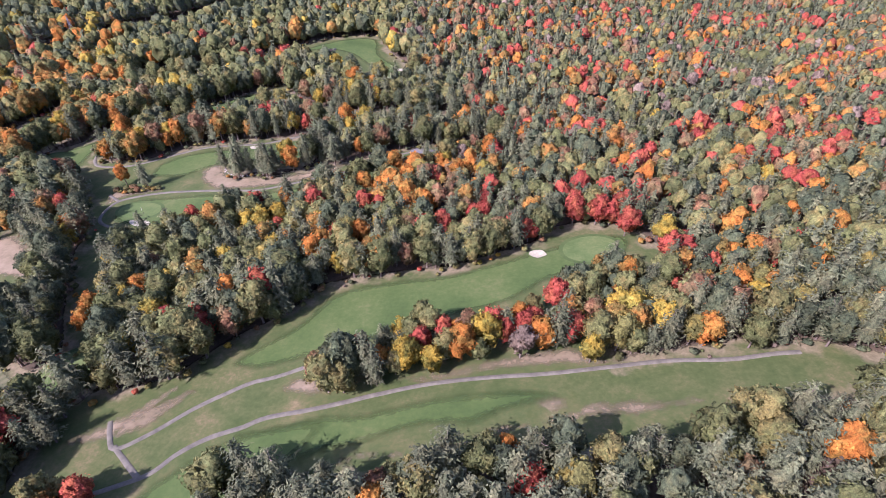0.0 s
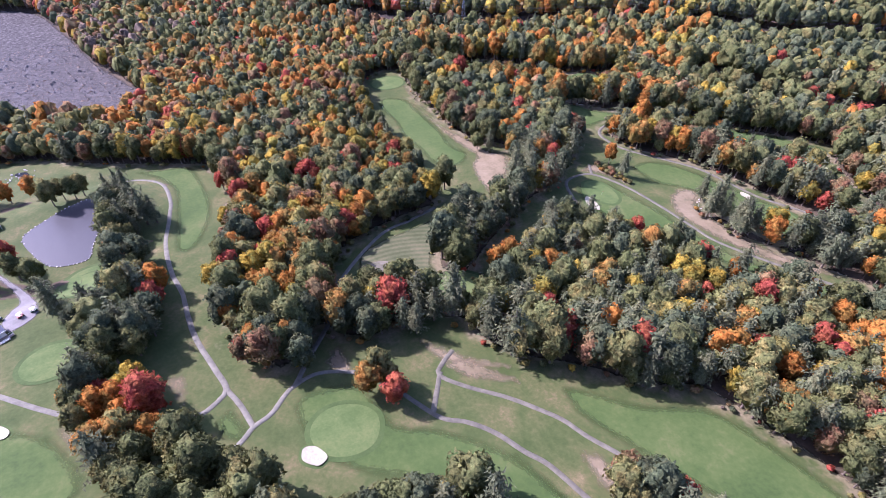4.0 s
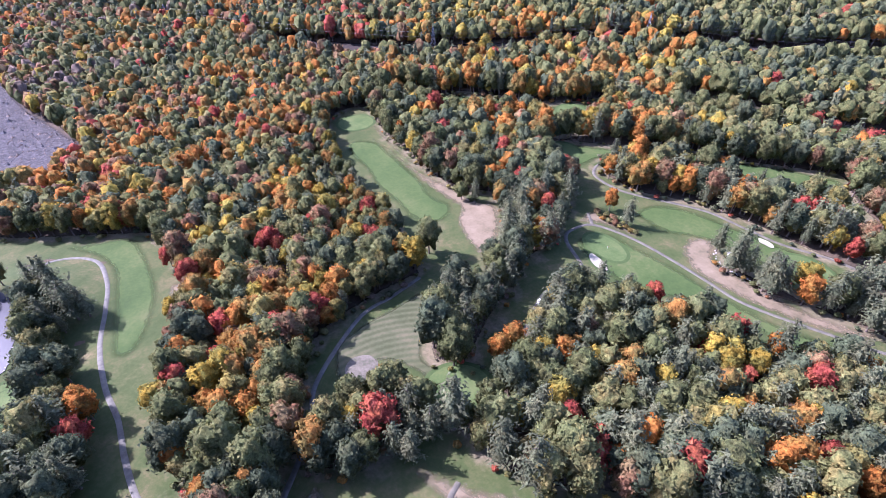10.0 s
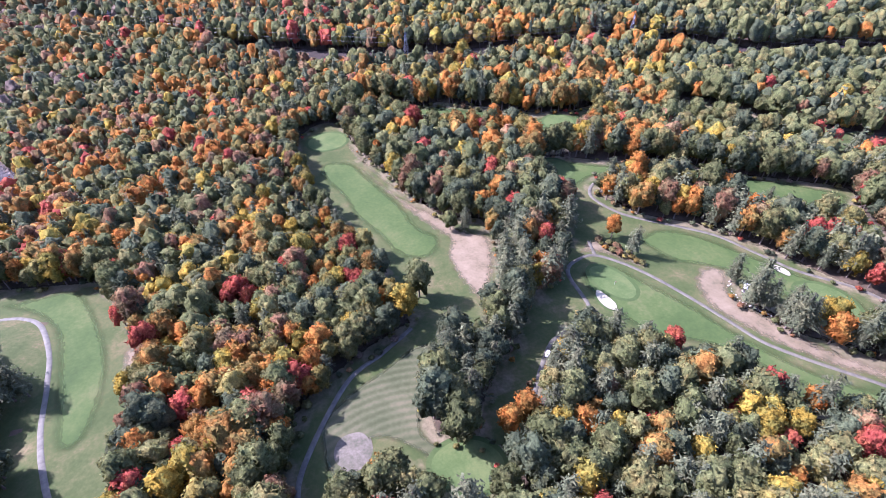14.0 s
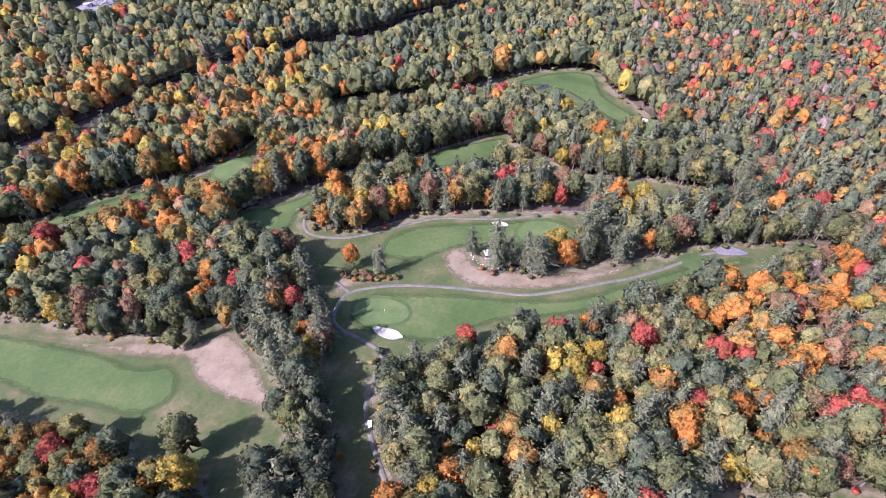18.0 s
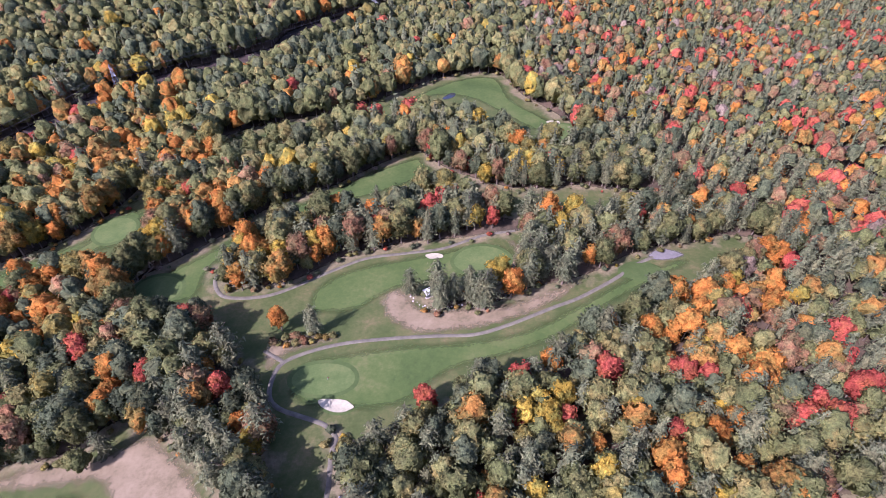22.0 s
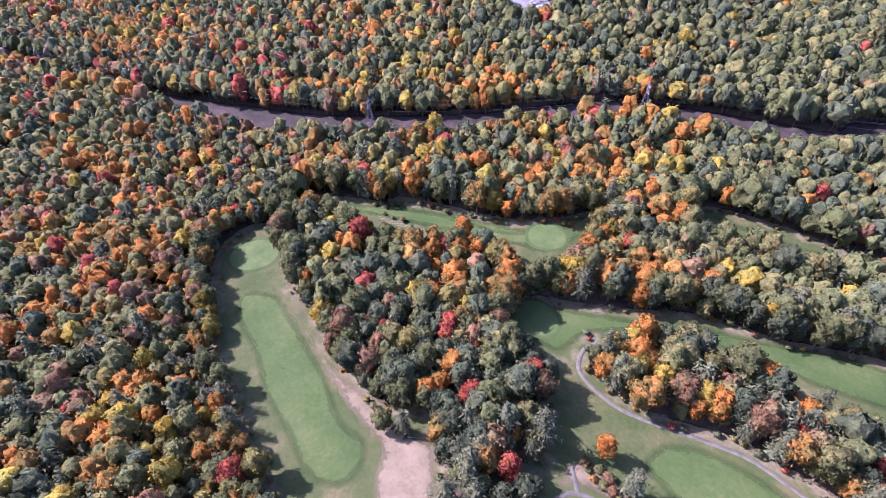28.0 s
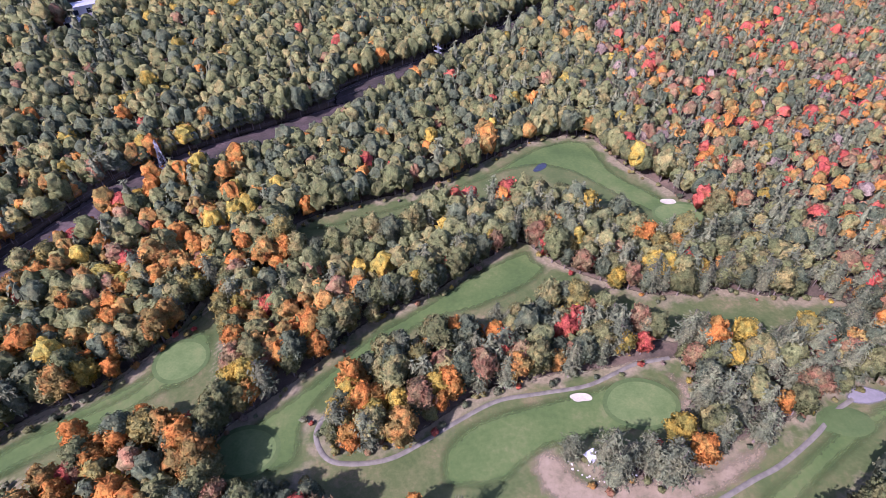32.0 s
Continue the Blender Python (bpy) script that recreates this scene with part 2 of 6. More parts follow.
GRAVEL = turf("grey_stony_ground", [(0.20, (0.016, 0.016, 0.014)), (0.42, (0.040, 0.037, 0.035)), (0.58, (0.068, 0.062, 0.060)), (0.80, (0.125, 0.116, 0.112))], 0.38, 1.1, (3.0, 2.5), 1.2)
# scrub colour darkened to carry the shade of the trees along the corridor
SCRUB = turf("low_scrub", [(0.2, (0.016, 0.017, 0.012)), (0.5, (0.036, 0.028, 0.023)), (0.85, (0.074, 0.053, 0.048))], 0.08, 0.7, (3.0, 2.0), 0.3)
LOT = turf("pale_gravel", [(0.15, (0.10, 0.095, 0.092)), (0.5, (0.145, 0.137, 0.134)), (0.85, (0.20, 0.19, 0.185))], 0.10, 0.9, (1.0, 0.6))
ASPHALT = plain("worn_path_asphalt", (0.112, 0.105, 0.080), 0.9, 0, 0.4, 0.5)
DULL_ASPHALT = plain("weathered_path_asphalt", (0.092, 0.084, 0.060), 0.92, 0, 0.45, 0.4)
SAND = plain("bunker_sand", (0.27, 0.248, 0.172), 0.95, 0, 0.28, 0.9)
STONE = plain("grey_stone", (0.38, 0.35, 0.32), 0.85, 0, 0.35, 1.0)
DEEP = plain("dark_pond_water", (0.02, 0.024, 0.03), 0.08, 0, 0.2, 0.5)
WATER = bpy.data.materials.new("pond_water")
_t, _, _b = links(WATER)
_b.inputs["Base Color"].default_value, _b.inputs["Roughness"].default_value = (0.024, 0.024, 0.030, 1), 0.36
_b.inputs["IOR"].default_value = 1.33
bump(_t, _b, noise_node(_t, 0.12, 4.0).outputs["Fac"], 0.25, 0.35)


# ---- helpers ----
def soft_clip(u, low, high, k=0.5):
    u = np.asarray(u, float)
    return np.where(u > high, high + k * np.tanh((u - high) / k), np.where(u < low, low + k * np.tanh((u - low) / k), u))


def terrain(x, y):
    """Height of the ground: a gentle slope that falls to the west, with a broad saddle."""
    u = soft_clip((np.asarray(x, float) / 1.4 + 40) / 100, -2.3, 1.5)
    v = soft_clip((np.asarray(y, float) / 1.4 - 170) / 100, -1.4, 2.2)
    z = 14.0 * (0.8002 * u + -0.4601 * v + 0.0430 * u * u + -0.5387 * u * v + 0.2377 * v * v)
    away = ((np.hypot(np.asarray(x, float) - -196.0, np.asarray(y, float) - 30.0) - 30.0) / 26).clip(0, 1)
    return -5.5 + (z - -5.5) * away * away * (3 - 2 * away)


def mesh_from(name, verts, tris, mats, index=None, smooth=False):
    """A mesh of triangles or quads from arrays."""
    verts, tris = np.asarray(verts, np.float32), np.asarray(tris, np.int32)
    me = bpy.data.meshes.new(name)
    k = tris.shape[1]
    me.vertices.add(len(verts))
    me.vertices.foreach_set("co", verts.ravel())
    me.loops.add(tris.size)
    me.loops.foreach_set("vertex_index", tris.ravel())
    me.polygons.add(len(tris))
    me.polygons.foreach_set("loop_start", np.arange(0, tris.size, k, dtype=np.int32))
    for m in mats:
        me.materials.append(m)
    if index is not None:
        me.polygons.foreach_set("material_index", np.asarray(index, np.int32))
    me.polygons.foreach_set("use_smooth", np.full(len(tris), smooth))
    me.update(calc_edges=True)
    return me


def part(name, me, parent, label=""):
    ob = new(name, me)
    ob.parent = parent
    return tagged(ob, label)


def curve_closed(points, n=8):
    """A smooth closed line through the points."""
    p = np.array(points, float)
    a, b, c, d = np.roll(p, 1, 0), p, np.roll(p, -1, 0), np.roll(p, -2, 0)
    s = np.linspace(0, 1, n, endpoint=False)[:, None, None]
    q = 0.5 * (2 * b + (c - a) * s + (2 * a - 5 * b + 4 * c - d) * s**2 + (3 * b - a - 3 * c + d) * s**3)
    return q.transpose(1, 0, 2).reshape(-1, 2)


def curve_open(points, step=2.0):
    p = np.array(points, float)
    p = np.vstack([2 * p[0] - p[1], p, 2 * p[-1] - p[-2]])
    out = []
    for i in range(1, len(p) - 2):
        a, b, c, d = p[i - 1 : i + 3]
        s = np.linspace(0, 1, max(2, int(np.hypot(*(c - b)) / step)), endpoint=False)[:, None]
        out.append(0.5 * (2 * b + (c - a) * s + (2 * a - 5 * b + 4 * c - d) * s**2 + (3 * b - a - 3 * c + d) * s**3))
    return np.vstack([*out, p[-2:-1]])


def inside(x, y, loop):
    """Signed distance to a closed line, positive inside."""
    a, b = loop, np.roll(loop, -1, 0)
    shape, x, y = np.shape(x), np.ravel(x), np.ravel(y)
    odd, least = np.zeros(len(x), bool), np.full(len(x), 1e9)
    for (ax, ay), (bx, by) in zip(a, b):
        cross = (ay > y) != (by > y)
        if ay != by:
            odd ^= cross & (x < (bx - ax) * (y - ay) / (by - ay) + ax)
        length = (bx - ax) ** 2 + (by - ay) ** 2 + 1e-9
        s = np.clip(((x - ax) * (bx - ax) + (y - ay) * (by - ay)) / length, 0, 1)
        least = np.minimum(least, (x - ax - s * (bx - ax)) ** 2 + (y - ay - s * (by - ay)) ** 2)
    return (np.where(odd, 1, -1) * np.sqrt(least)).reshape(shape)


def drape(name, loop, lift, mat, step=2.0, margin=2.0, grow=0.0):
    """A sheet that lies on the ground inside a closed line, with the distance from its border for the material to thin out by."""
    (x0, y0), (x1, y1) = loop.min(0) - margin - step - grow, loop.max(0) + margin + step + grow
    nx, ny = int((x1 - x0) / step) + 2, int((y1 - y0) / step) + 2
    gx, gy = np.meshgrid(x0 + np.arange(nx) * step, y0 + np.arange(ny) * step)
    d = inside(gx, gy, loop) + grow
    i = np.arange(nx * ny).reshape(ny, nx)
    keep = (np.maximum.reduce([d[:-1, :-1], d[1:, :-1], d[:-1, 1:], d[1:, 1:]]) > -margin).ravel()
    quads = np.stack([i[:-1, :-1], i[:-1, 1:], i[1:, 1:], i[1:, :-1]], -1).reshape(-1, 4)[keep]
    used = np.unique(quads)
    back = np.zeros(nx * ny, int)
    back[used] = np.arange(len(used))
    v = np.stack([gx.ravel(), gy.ravel(), (terrain(gx, gy) + lift).ravel()], -1)[used]
    me = mesh_from(name, v, back[quads], [mat], smooth=True)
    me.attributes.new("edge", "FLOAT", "POINT").data.foreach_set("value", d.ravel()[used].astype(np.float32))
    return new(name, me)


def ribbon(name, points, width, lift, mat, seed=0):
    """A paved strip along a line, a little uneven at its edges."""
    line = curve_open(points, 1.5)
    way = np.gradient(line, axis=0)
    side = np.stack([-way[:, 1], way[:, 0]], -1) / np.hypot(*way.T)[:, None]
    rnd = np.random.RandomState(seed)
    half = width / 2 * (1 + 0.12 * rnd.randn(len(line), 2).cumsum(0).clip(-1.5, 1.5) * 0.5)
    rows = [line + side * (half[:, :1] + 0.25), line + side * half[:, :1], line, line - side * half[:, 1:], line - side * (half[:, 1:] + 0.25)]
    lifts = [-0.05, lift, lift + 0.03, lift, -0.05]
    v = np.stack([np.c_[r, terrain(r[:, 0], r[:, 1]) + h] for r, h in zip(rows, lifts)], 1).reshape(-1, 3)
    i = np.arange(len(line) - 1)[:, None] * 5 + np.arange(4)
    quads = np.stack([i, i + 1, i + 6, i + 5], -1).reshape(-1, 4)
    return new(name, mesh_from(name, v, quads, [mat], smooth=True))


def disc(name, cx, cy, rx, ry, turn, heights, mat, wobble=0.06, seed=0, grow=0.0):
    """A round lawn or sand patch: rings from the middle to the border with the given heights over the ground."""
    rnd = np.random.RandomState(seed)
    n, rings = 40, len(heights)
    a = np.linspace(0, 2 * np.pi, n, endpoint=False)
    k = 1 + wobble * sum(np.cos(m * a + rnd.rand() * 6.28) * rnd.rand() * 1.6 / m for m in (2, 3, 4, 5))
    c, s = math.cos(radians(turn)), math.sin(radians(turn))
    v = []
    for r in range(rings):
        f = r / (rings - 1)
        px, py = np.cos(a) * (rx * k * f + grow * f), np.sin(a) * (ry * k * f + grow * f)
        x, y = cx + c * px - s * py, cy + s * px + c * py
        v.append(np.stack([x, y, terrain(x, y) + heights[r]], -1))
    i, j = np.arange(n), (np.arange(n) + 1) % n
    quads = np.concatenate([np.stack([r * n + i, r * n + n + i, r * n + n + j, r * n + j], -1) for r in range(rings - 1)])
    return mesh_from(name, np.concatenate(v), quads, [mat], smooth=True)


# ---- ground ----
def ground_sheet():
    ax = np.concatenate([[-3600, -2400, -1500, -1150], np.arange(-880, 641, 8), [800, 1100, 1700, 2500, 3600]])
    ay = np.concatenate([[-3600, -2400, -1500, -900, -500], np.arange(-320, 961, 8), [1150, 1500, 2000, 2800, 3600]])
    gx, gy = np.meshgrid(ax, ay)
    i = np.arange(gx.size).reshape(gx.shape)
    quads = np.stack([i[:-1, :-1], i[:-1, 1:], i[1:, 1:], i[1:, :-1]], -1).reshape(-1, 4)
    ob = new("ground", mesh_from("ground", np.stack([gx, gy, terrain(gx, gy) - 0.1], -1).reshape(-1, 3), quads, [FLOOR], smooth=True))
    return tagged(ob, "leaf-strewn brown forest floor on gently sloping land", "ground", kind="structure")


ground_sheet()

# Clearings in the forest, as closed lines on the plan.
CLEARINGS = {
    "south": [(146, 198), (145, 209), (139, 220), (125, 225), (109, 221), (103, 213), (87, 207), (67, 200), (47, 199), (26, 196), (18, 193), (9, 180), (-8, 168), (-22, 154), (-35, 148), (-46, 148), (-57, 142), (-60, 131), (-57, 118), (-64, 107), (-73, 102), (-62, 91), (-60, 83), (-70, 79), (-86, 75), (-100, 77), (-114, 77), (-132, 80), (-141, 87), (-156, 96), (-177, 104), (-202, 103), (-231, 100), (-244, 87), (-265, 60), (-280, 42), (-300, 24), (-317, -2), (-322, -22), (-322, -64), (-167, -58), (-76, -22), (-43, -1), (-12, 36), (-7, 64), (4, 110), (39, 112), (50, 113), (63, 114), (75, 117), (86, 118), (97, 116), (111, 116), (123, 116), (133, 118), (144, 122), (161, 125), (173, 128), (193, 139), (175, 149), (166, 149), (153, 152), (143, 150), (130, 149), (118, 150)],
    "F": [(-297, 245), (-289, 255), (-279, 254), (-262, 247), (-243, 244), (-213, 240), (-198, 237), (-180, 237), (-167, 237), (-155, 248), (-143, 246), (-124, 232), (-114, 222), (-106, 207), (-102, 199), (-103, 193), (-103, 184), (-98, 171), (-86, 160), (-78, 158), (-68, 167), (-61, 168), (-53, 156), (-55, 147), (-66, 145), (-78, 144), (-81, 137), (-80, 128), (-76, 121), (-76, 117), (-82, 110), (-98, 118), (-115, 134), (-121, 159), (-122, 179), (-122, 186), (-140, 187), (-155, 194), (-169, 196), (-194, 198), (-227, 203), (-274, 219), (-289, 228)],
    "C": [(-76, 232), (-68, 232), (-54, 236), (-46, 243), (-33, 248), (-20, 248), (-7, 254), (2, 260), (15, 269), (32, 275), (47, 281), (70, 289), (96, 302), (96, 306), (81, 311), (67, 308), (58, 309), (47, 307), (35, 303), (21, 296), (9, 293), (-11, 289), (-21, 284), (-34, 283), (-47, 285), (-53, 294), (-56, 295), (-38, 292), (-22, 294), (-11, 296), (-3, 322), (-9, 327), (-30, 325), (-45, 325), (-68, 323), (-78, 321), (-90, 314), (-103, 307), (-117, 306), (-129, 307), (-136, 313), (-138, 321), (-132, 312), (-126, 330), (-113, 341), (-100, 343), (-76, 351), (-55, 356), (-35, 358), (-20, 348), (-8, 341), (7, 336), (28, 330), (54, 332), (72, 346), (45, 352), (30, 358), (2, 358), (-18, 369), (-32, 379), (-41, 390), (-47, 398), (-52, 397), (-63, 390), (-82, 377), (-90, 371), (-109, 364), (-123, 354), (-131, 346), (-143, 335), (-156, 325), (-168, 315), (-163, 299), (-150, 294), (-138, 297), (-127, 282), (-118, 272), (-115, 261), (-118, 259), (-104, 248), (-99, 223), (-89, 203), (-81, 187), (-74, 175), (-69, 167), (-59, 174), (-68, 189), (-73, 201), (-76, 213), (-80, 221), (-82, 238)],
    "H": [(-263, 313), (-255, 320), (-239, 329), (-221, 338), (-204, 350), (-192, 366), (-185, 380), (-176, 361), (-173, 342), (-169, 327), (-174, 319), (-190, 320), (-204, 316), (-216, 305), (-237, 308), (-256, 301)],
    "Hw": [(-300, 270), (-290, 288), (-277, 298), (-261, 309), (-242, 325), (-221, 334), (-208, 344), (-197, 356), (-186, 370), (-181, 378), (-168, 345), (-167, 330), (-180, 324), (-190, 322), (-205, 318), (-219, 304), (-230, 294), (-254, 284), (-276, 279), (-291, 268)],
    "E": [(-154, 417), (-144, 427), (-116, 437), (-86, 445), (-54, 465), (-33, 479), (-11, 487), (9, 486), (15, 474), (20, 457), (32, 438), (40, 423), (47, 411), (30, 391), (11, 393), (3, 405), (-8, 415), (-16, 425), (-32, 428), (-57, 427), (-82, 422), (-104, 411), (-127, 405), (-143, 399)],
    "line": [(-800, 118), (-724, 152), (-650, 188), (-582, 220), (-513, 247), (-447, 281), (-416, 300), (-377, 322), (-342, 350), (-294, 399), (-263, 444), (-230, 478), (-162, 516), (-103, 551), (-72, 579), (-28, 615), (-34, 626), (21, 681), (74, 731), (83, 725), (21, 655), (-14, 613), (-28, 607), (-71, 570), (-101, 533), (-154, 488), (-196, 464), (-215, 453), (-237, 437), (-255, 407), (-274, 380), (-293, 354), (-314, 333), (-348, 303), (-386, 276), (-406, 268), (-455, 254), (-520, 228), (-588, 199), (-655, 167), (-730, 130), (-800, 98)],
    "quarry": [(-759, -178), (-726, -72), (-675, 22), (-583, 51), (-497, 65), (-430, 81), (-363, 92), (-338, 70), (-356, 35), (-389, -1), (-416, -39), (-444, -110)],
    "line_east": [(-134, 551), (-74, 596), (15, 682), (119, 794), (188, 874), (166, 798), (105, 735), (11, 640), (-72, 568), (-130, 527)],
    "yard": [(-319, 604), (-315, 626), (-329, 644), (-333, 665), (-304, 689), (-300, 662), (-307, 647), (-308, 622), (-309, 597)],
    "yard2": [(-391, 509), (-389, 521), (-382, 530), (-367, 535), (-350, 525), (-346, 510), (-353, 499), (-373, 501)],
    "glade": [(-413, 537), (-411, 545), (-404, 546), (-399, 535), (-404, 530)],
    "lot": [(-218, -27), (-216, -14), (-212, -2), (-200, -1), (-187, 1), (-166, 11), (-140, 18), (-131, 9), (-136, 6), (-141, 6), (-152, 10), (-171, 5), (-185, -2), (-183, -10), (-181, -20)],
    "line_gap": [(-72, 594), (-58, 607), (-38, 616), (-14, 633), (-12, 624), (-37, 598), (-54, 580), (-70, 579)],
    "lawn": [(-463, 502), (-452, 514), (-437, 513), (-427, 498), (-442, 488)],
    "lot2": [(45, 305), (51, 309), (57, 307), (60, 303), (53, 301), (47, 302)],
}
CLEAR = {name: curve_closed(p, 4) for name, p in CLEARINGS.items()}
# Groves that stand inside the clearings.
GROVES = {
    "band": [(20, 152), (36, 139), (52, 145), (63, 148), (70, 153), (85, 154), (100, 156), (109, 156), (116, 150), (130, 149), (143, 150), (153, 152), (165, 148), (136, 176), (132, 189), (116, 183), (100, 174), (84, 165), (72, 162), (57, 165), (44, 159), (31, 151), (26, 147)],
    "pond_side": [(-215, 50), (-209, 58), (-178, 56), (-148, 54), (-120, 53), (-104, 52), (-94, 48), (-92, 42), (-97, 37), (-114, 32), (-120, 35), (-120, 42), (-122, 47), (-138, 48), (-167, 46), (-180, 45), (-186, 48)],
    "club_side": [(-82, 29), (-82, 35), (-74, 43), (-66, 46), (-56, 47), (-47, 46), (-42, 44), (-40, 40), (-46, 35), (-57, 32), (-71, 28)],
    "low": [(-44, 39), (-44, 50), (-35, 60), (-28, 65), (-19, 68), (-12, 67), (-3, 63), (-17, 41), (-33, 39)],
}
GROVE = {name: curve_closed(p, 4) for name, p in GROVES.items()}
FAIRWAYS = {
    "A": [(-6, 159), (12, 174), (25, 191), (48, 196), (68, 198), (96, 207), (112, 212), (136, 217), (138, 206), (122, 196), (104, 189), (87, 178), (61, 171), (44, 165), (17, 157), (3, 154)],
    "B": [(4, 129), (17, 132), (29, 135), (42, 135), (62, 139), (79, 140), (92, 140), (101, 136), (94, 134), (82, 131), (74, 128), (58, 128), (45, 124), (31, 121), (8, 115)],
    "B2": [(-44, 82), (-47, 91), (-41, 104), (-23, 106), (-15, 115), (-4, 124), (8, 130), (23, 133), (32, 131), (20, 115), (7, 107), (-4, 99), (-12, 90), (-25, 82)],
    "D": [(-250, 64), (-246, 76), (-239, 91), (-219, 94), (-192, 93), (-175, 89), (-159, 82), (-152, 77), (-150, 72), (-155, 68), (-172, 71), (-192, 75), (-213, 78), (-232, 74)],
    "F": [(-253, 220), (-254, 228), (-243, 236), (-229, 235), (-208, 233), (-187, 230), (-171, 226), (-158, 228), (-151, 222), (-149, 213), (-155, 207), (-164, 205), (-180, 207), (-200, 208), (-219, 213), (-239, 215)],
    "C": [(-98, 262), (-90, 269), (-76, 270), (-57, 271), (-36, 270), (-14, 272), (5, 280), (32, 294), (46, 299), (57, 302), (60, 297), (34, 285), (15, 275), (-3, 265), (-20, 260), (-41, 256), (-58, 245), (-77, 245), (-95, 250)],
    "Dk": [(-95, 299), (-93, 305), (-81, 313), (-63, 317), (-46, 319), (-21, 323), (-9, 315), (-16, 304), (-34, 301), (-56, 299), (-66, 295), (-76, 289), (-94, 290)],
    "G": [(-169, 304), (-166, 315), (-152, 326), (-136, 338), (-119, 354), (-97, 367), (-72, 384), (-48, 395), (-43, 389), (-39, 382), (-50, 372), (-72, 362), (-93, 357), (-113, 344), (-129, 333), (-139, 319), (-141, 305), (-151, 301)],
    "H": [(-262, 311), (-253, 316), (-229, 331), (-202, 346), (-188, 360), (-182, 351), (-183, 341), (-202, 332), (-223, 317), (-257, 303)],
    "Hw": [(-299, 272), (-275, 297), (-240, 323), (-205, 340), (-189, 364), (-179, 358), (-195, 335), (-232, 314), (-269, 292)],
    "E": [(-146, 421), (-99, 435), (-55, 457), (-19, 481), (8, 483), (15, 452), (29, 431), (41, 411), (29, 408), (14, 422), (2, 439), (-12, 455), (-36, 459), (-87, 436), (-132, 420)],
    "K": [(-106, 134), (-111, 146), (-112, 161), (-113, 177), (-107, 186), (-100, 173), (-88, 160), (-79, 157), (-67, 166), (-61, 166), (-57, 158), (-67, 152), (-79, 151), (-91, 144), (-88, 132), (-90, 127)],
    "L": [(-87, -8), (-82, 6), (-74, 18), (-61, 25), (-46, 27), (-43, 12), (-60, -7)],
    "teeP": [(-49, 60), (-53, 63), (-53, 67), (-47, 68), (-41, 69), (-39, 66), (-43, 61)],
}
BARE = {
    "lowedge": [(23, 114), (32, 118), (44, 122), (59, 121), (76, 125), (84, 128), (93, 128), (78, 123), (59, 119), (44, 119), (32, 115)],
    "tip": [(14, 145), (21, 151), (33, 145), (27, 142)],
    "club": [(-74, 22), (-70, 26), (-57, 32), (-45, 36), (-40, 37), (-51, 31), (-61, 26), (-65, 23)],
    "D2": [(-237, 95), (-228, 101), (-216, 102), (-223, 98)],
    "mound": [(-92, 130), (-97, 139), (-93, 143), (-89, 142), (-89, 132)],
    "spot": [(91, 137), (99, 136), (102, 132), (95, 131)],
    "teeP": [(-60, 67), (-56, 69), (-47, 71), (-41, 71), (-43, 69), (-51, 68)],
    "cs": [(-77, 51), (-76, 57), (-68, 57), (-61, 54), (-68, 52)],
    "mid": [(-50, 131), (-40, 136), (-32, 141), (-24, 149), (-20, 149), (-23, 144), (-29, 136), (-36, 130), (-45, 129)],
    "mid2": [(-58, 98), (-62, 105), (-54, 106), (-47, 104), (-48, 100), (-52, 97)],
    "hut": [(-66, 296), (-59, 300), (-54, 294), (-49, 288), (-34, 286), (-20, 286), (-8, 288), (4, 292), (14, 294), (3, 284), (-12, 278), (-24, 275), (-37, 274), (-49, 274), (-58, 278), (-65, 286)],
    "F": [(-248, 236), (-233, 237), (-206, 235), (-191, 235), (-176, 238), (-163, 239), (-153, 240), (-144, 244), (-135, 240), (-126, 232), (-118, 222), (-111, 215), (-119, 212), (-135, 216), (-147, 222), (-153, 229), (-164, 229), (-173, 229), (-186, 230), (-208, 232), (-232, 235)],
    "F2": [(-280, 250), (-255, 246), (-212, 239), (-174, 236), (-190, 235), (-218, 237), (-253, 242)],
    "band": [(51, 147), (67, 149), (83, 153), (104, 156), (114, 151), (132, 147), (153, 149), (144, 148), (119, 147), (94, 148), (77, 147), (61, 144)],
    "B": [(92, 128), (100, 130), (106, 133), (117, 134), (125, 133), (144, 133), (130, 130), (119, 128), (108, 128), (99, 126)],
    "isl": [(-110, 273), (-107, 279), (-96, 281), (-84, 279), (-80, 276), (-91, 273), (-99, 271), (-105, 266), (-107, 264)],
    "D": [(-185, 96), (-183, 102), (-174, 103), (-165, 97), (-152, 91), (-160, 90)],
    "W3": [(-34, 131), (-33, 138), (-22, 145), (-14, 148), (-20, 139), (-26, 133)],
    "g": [(-12, 325), (-4, 319), (-4, 310), (-14, 300), (-22, 296), (-15, 306), (-9, 315)],
}
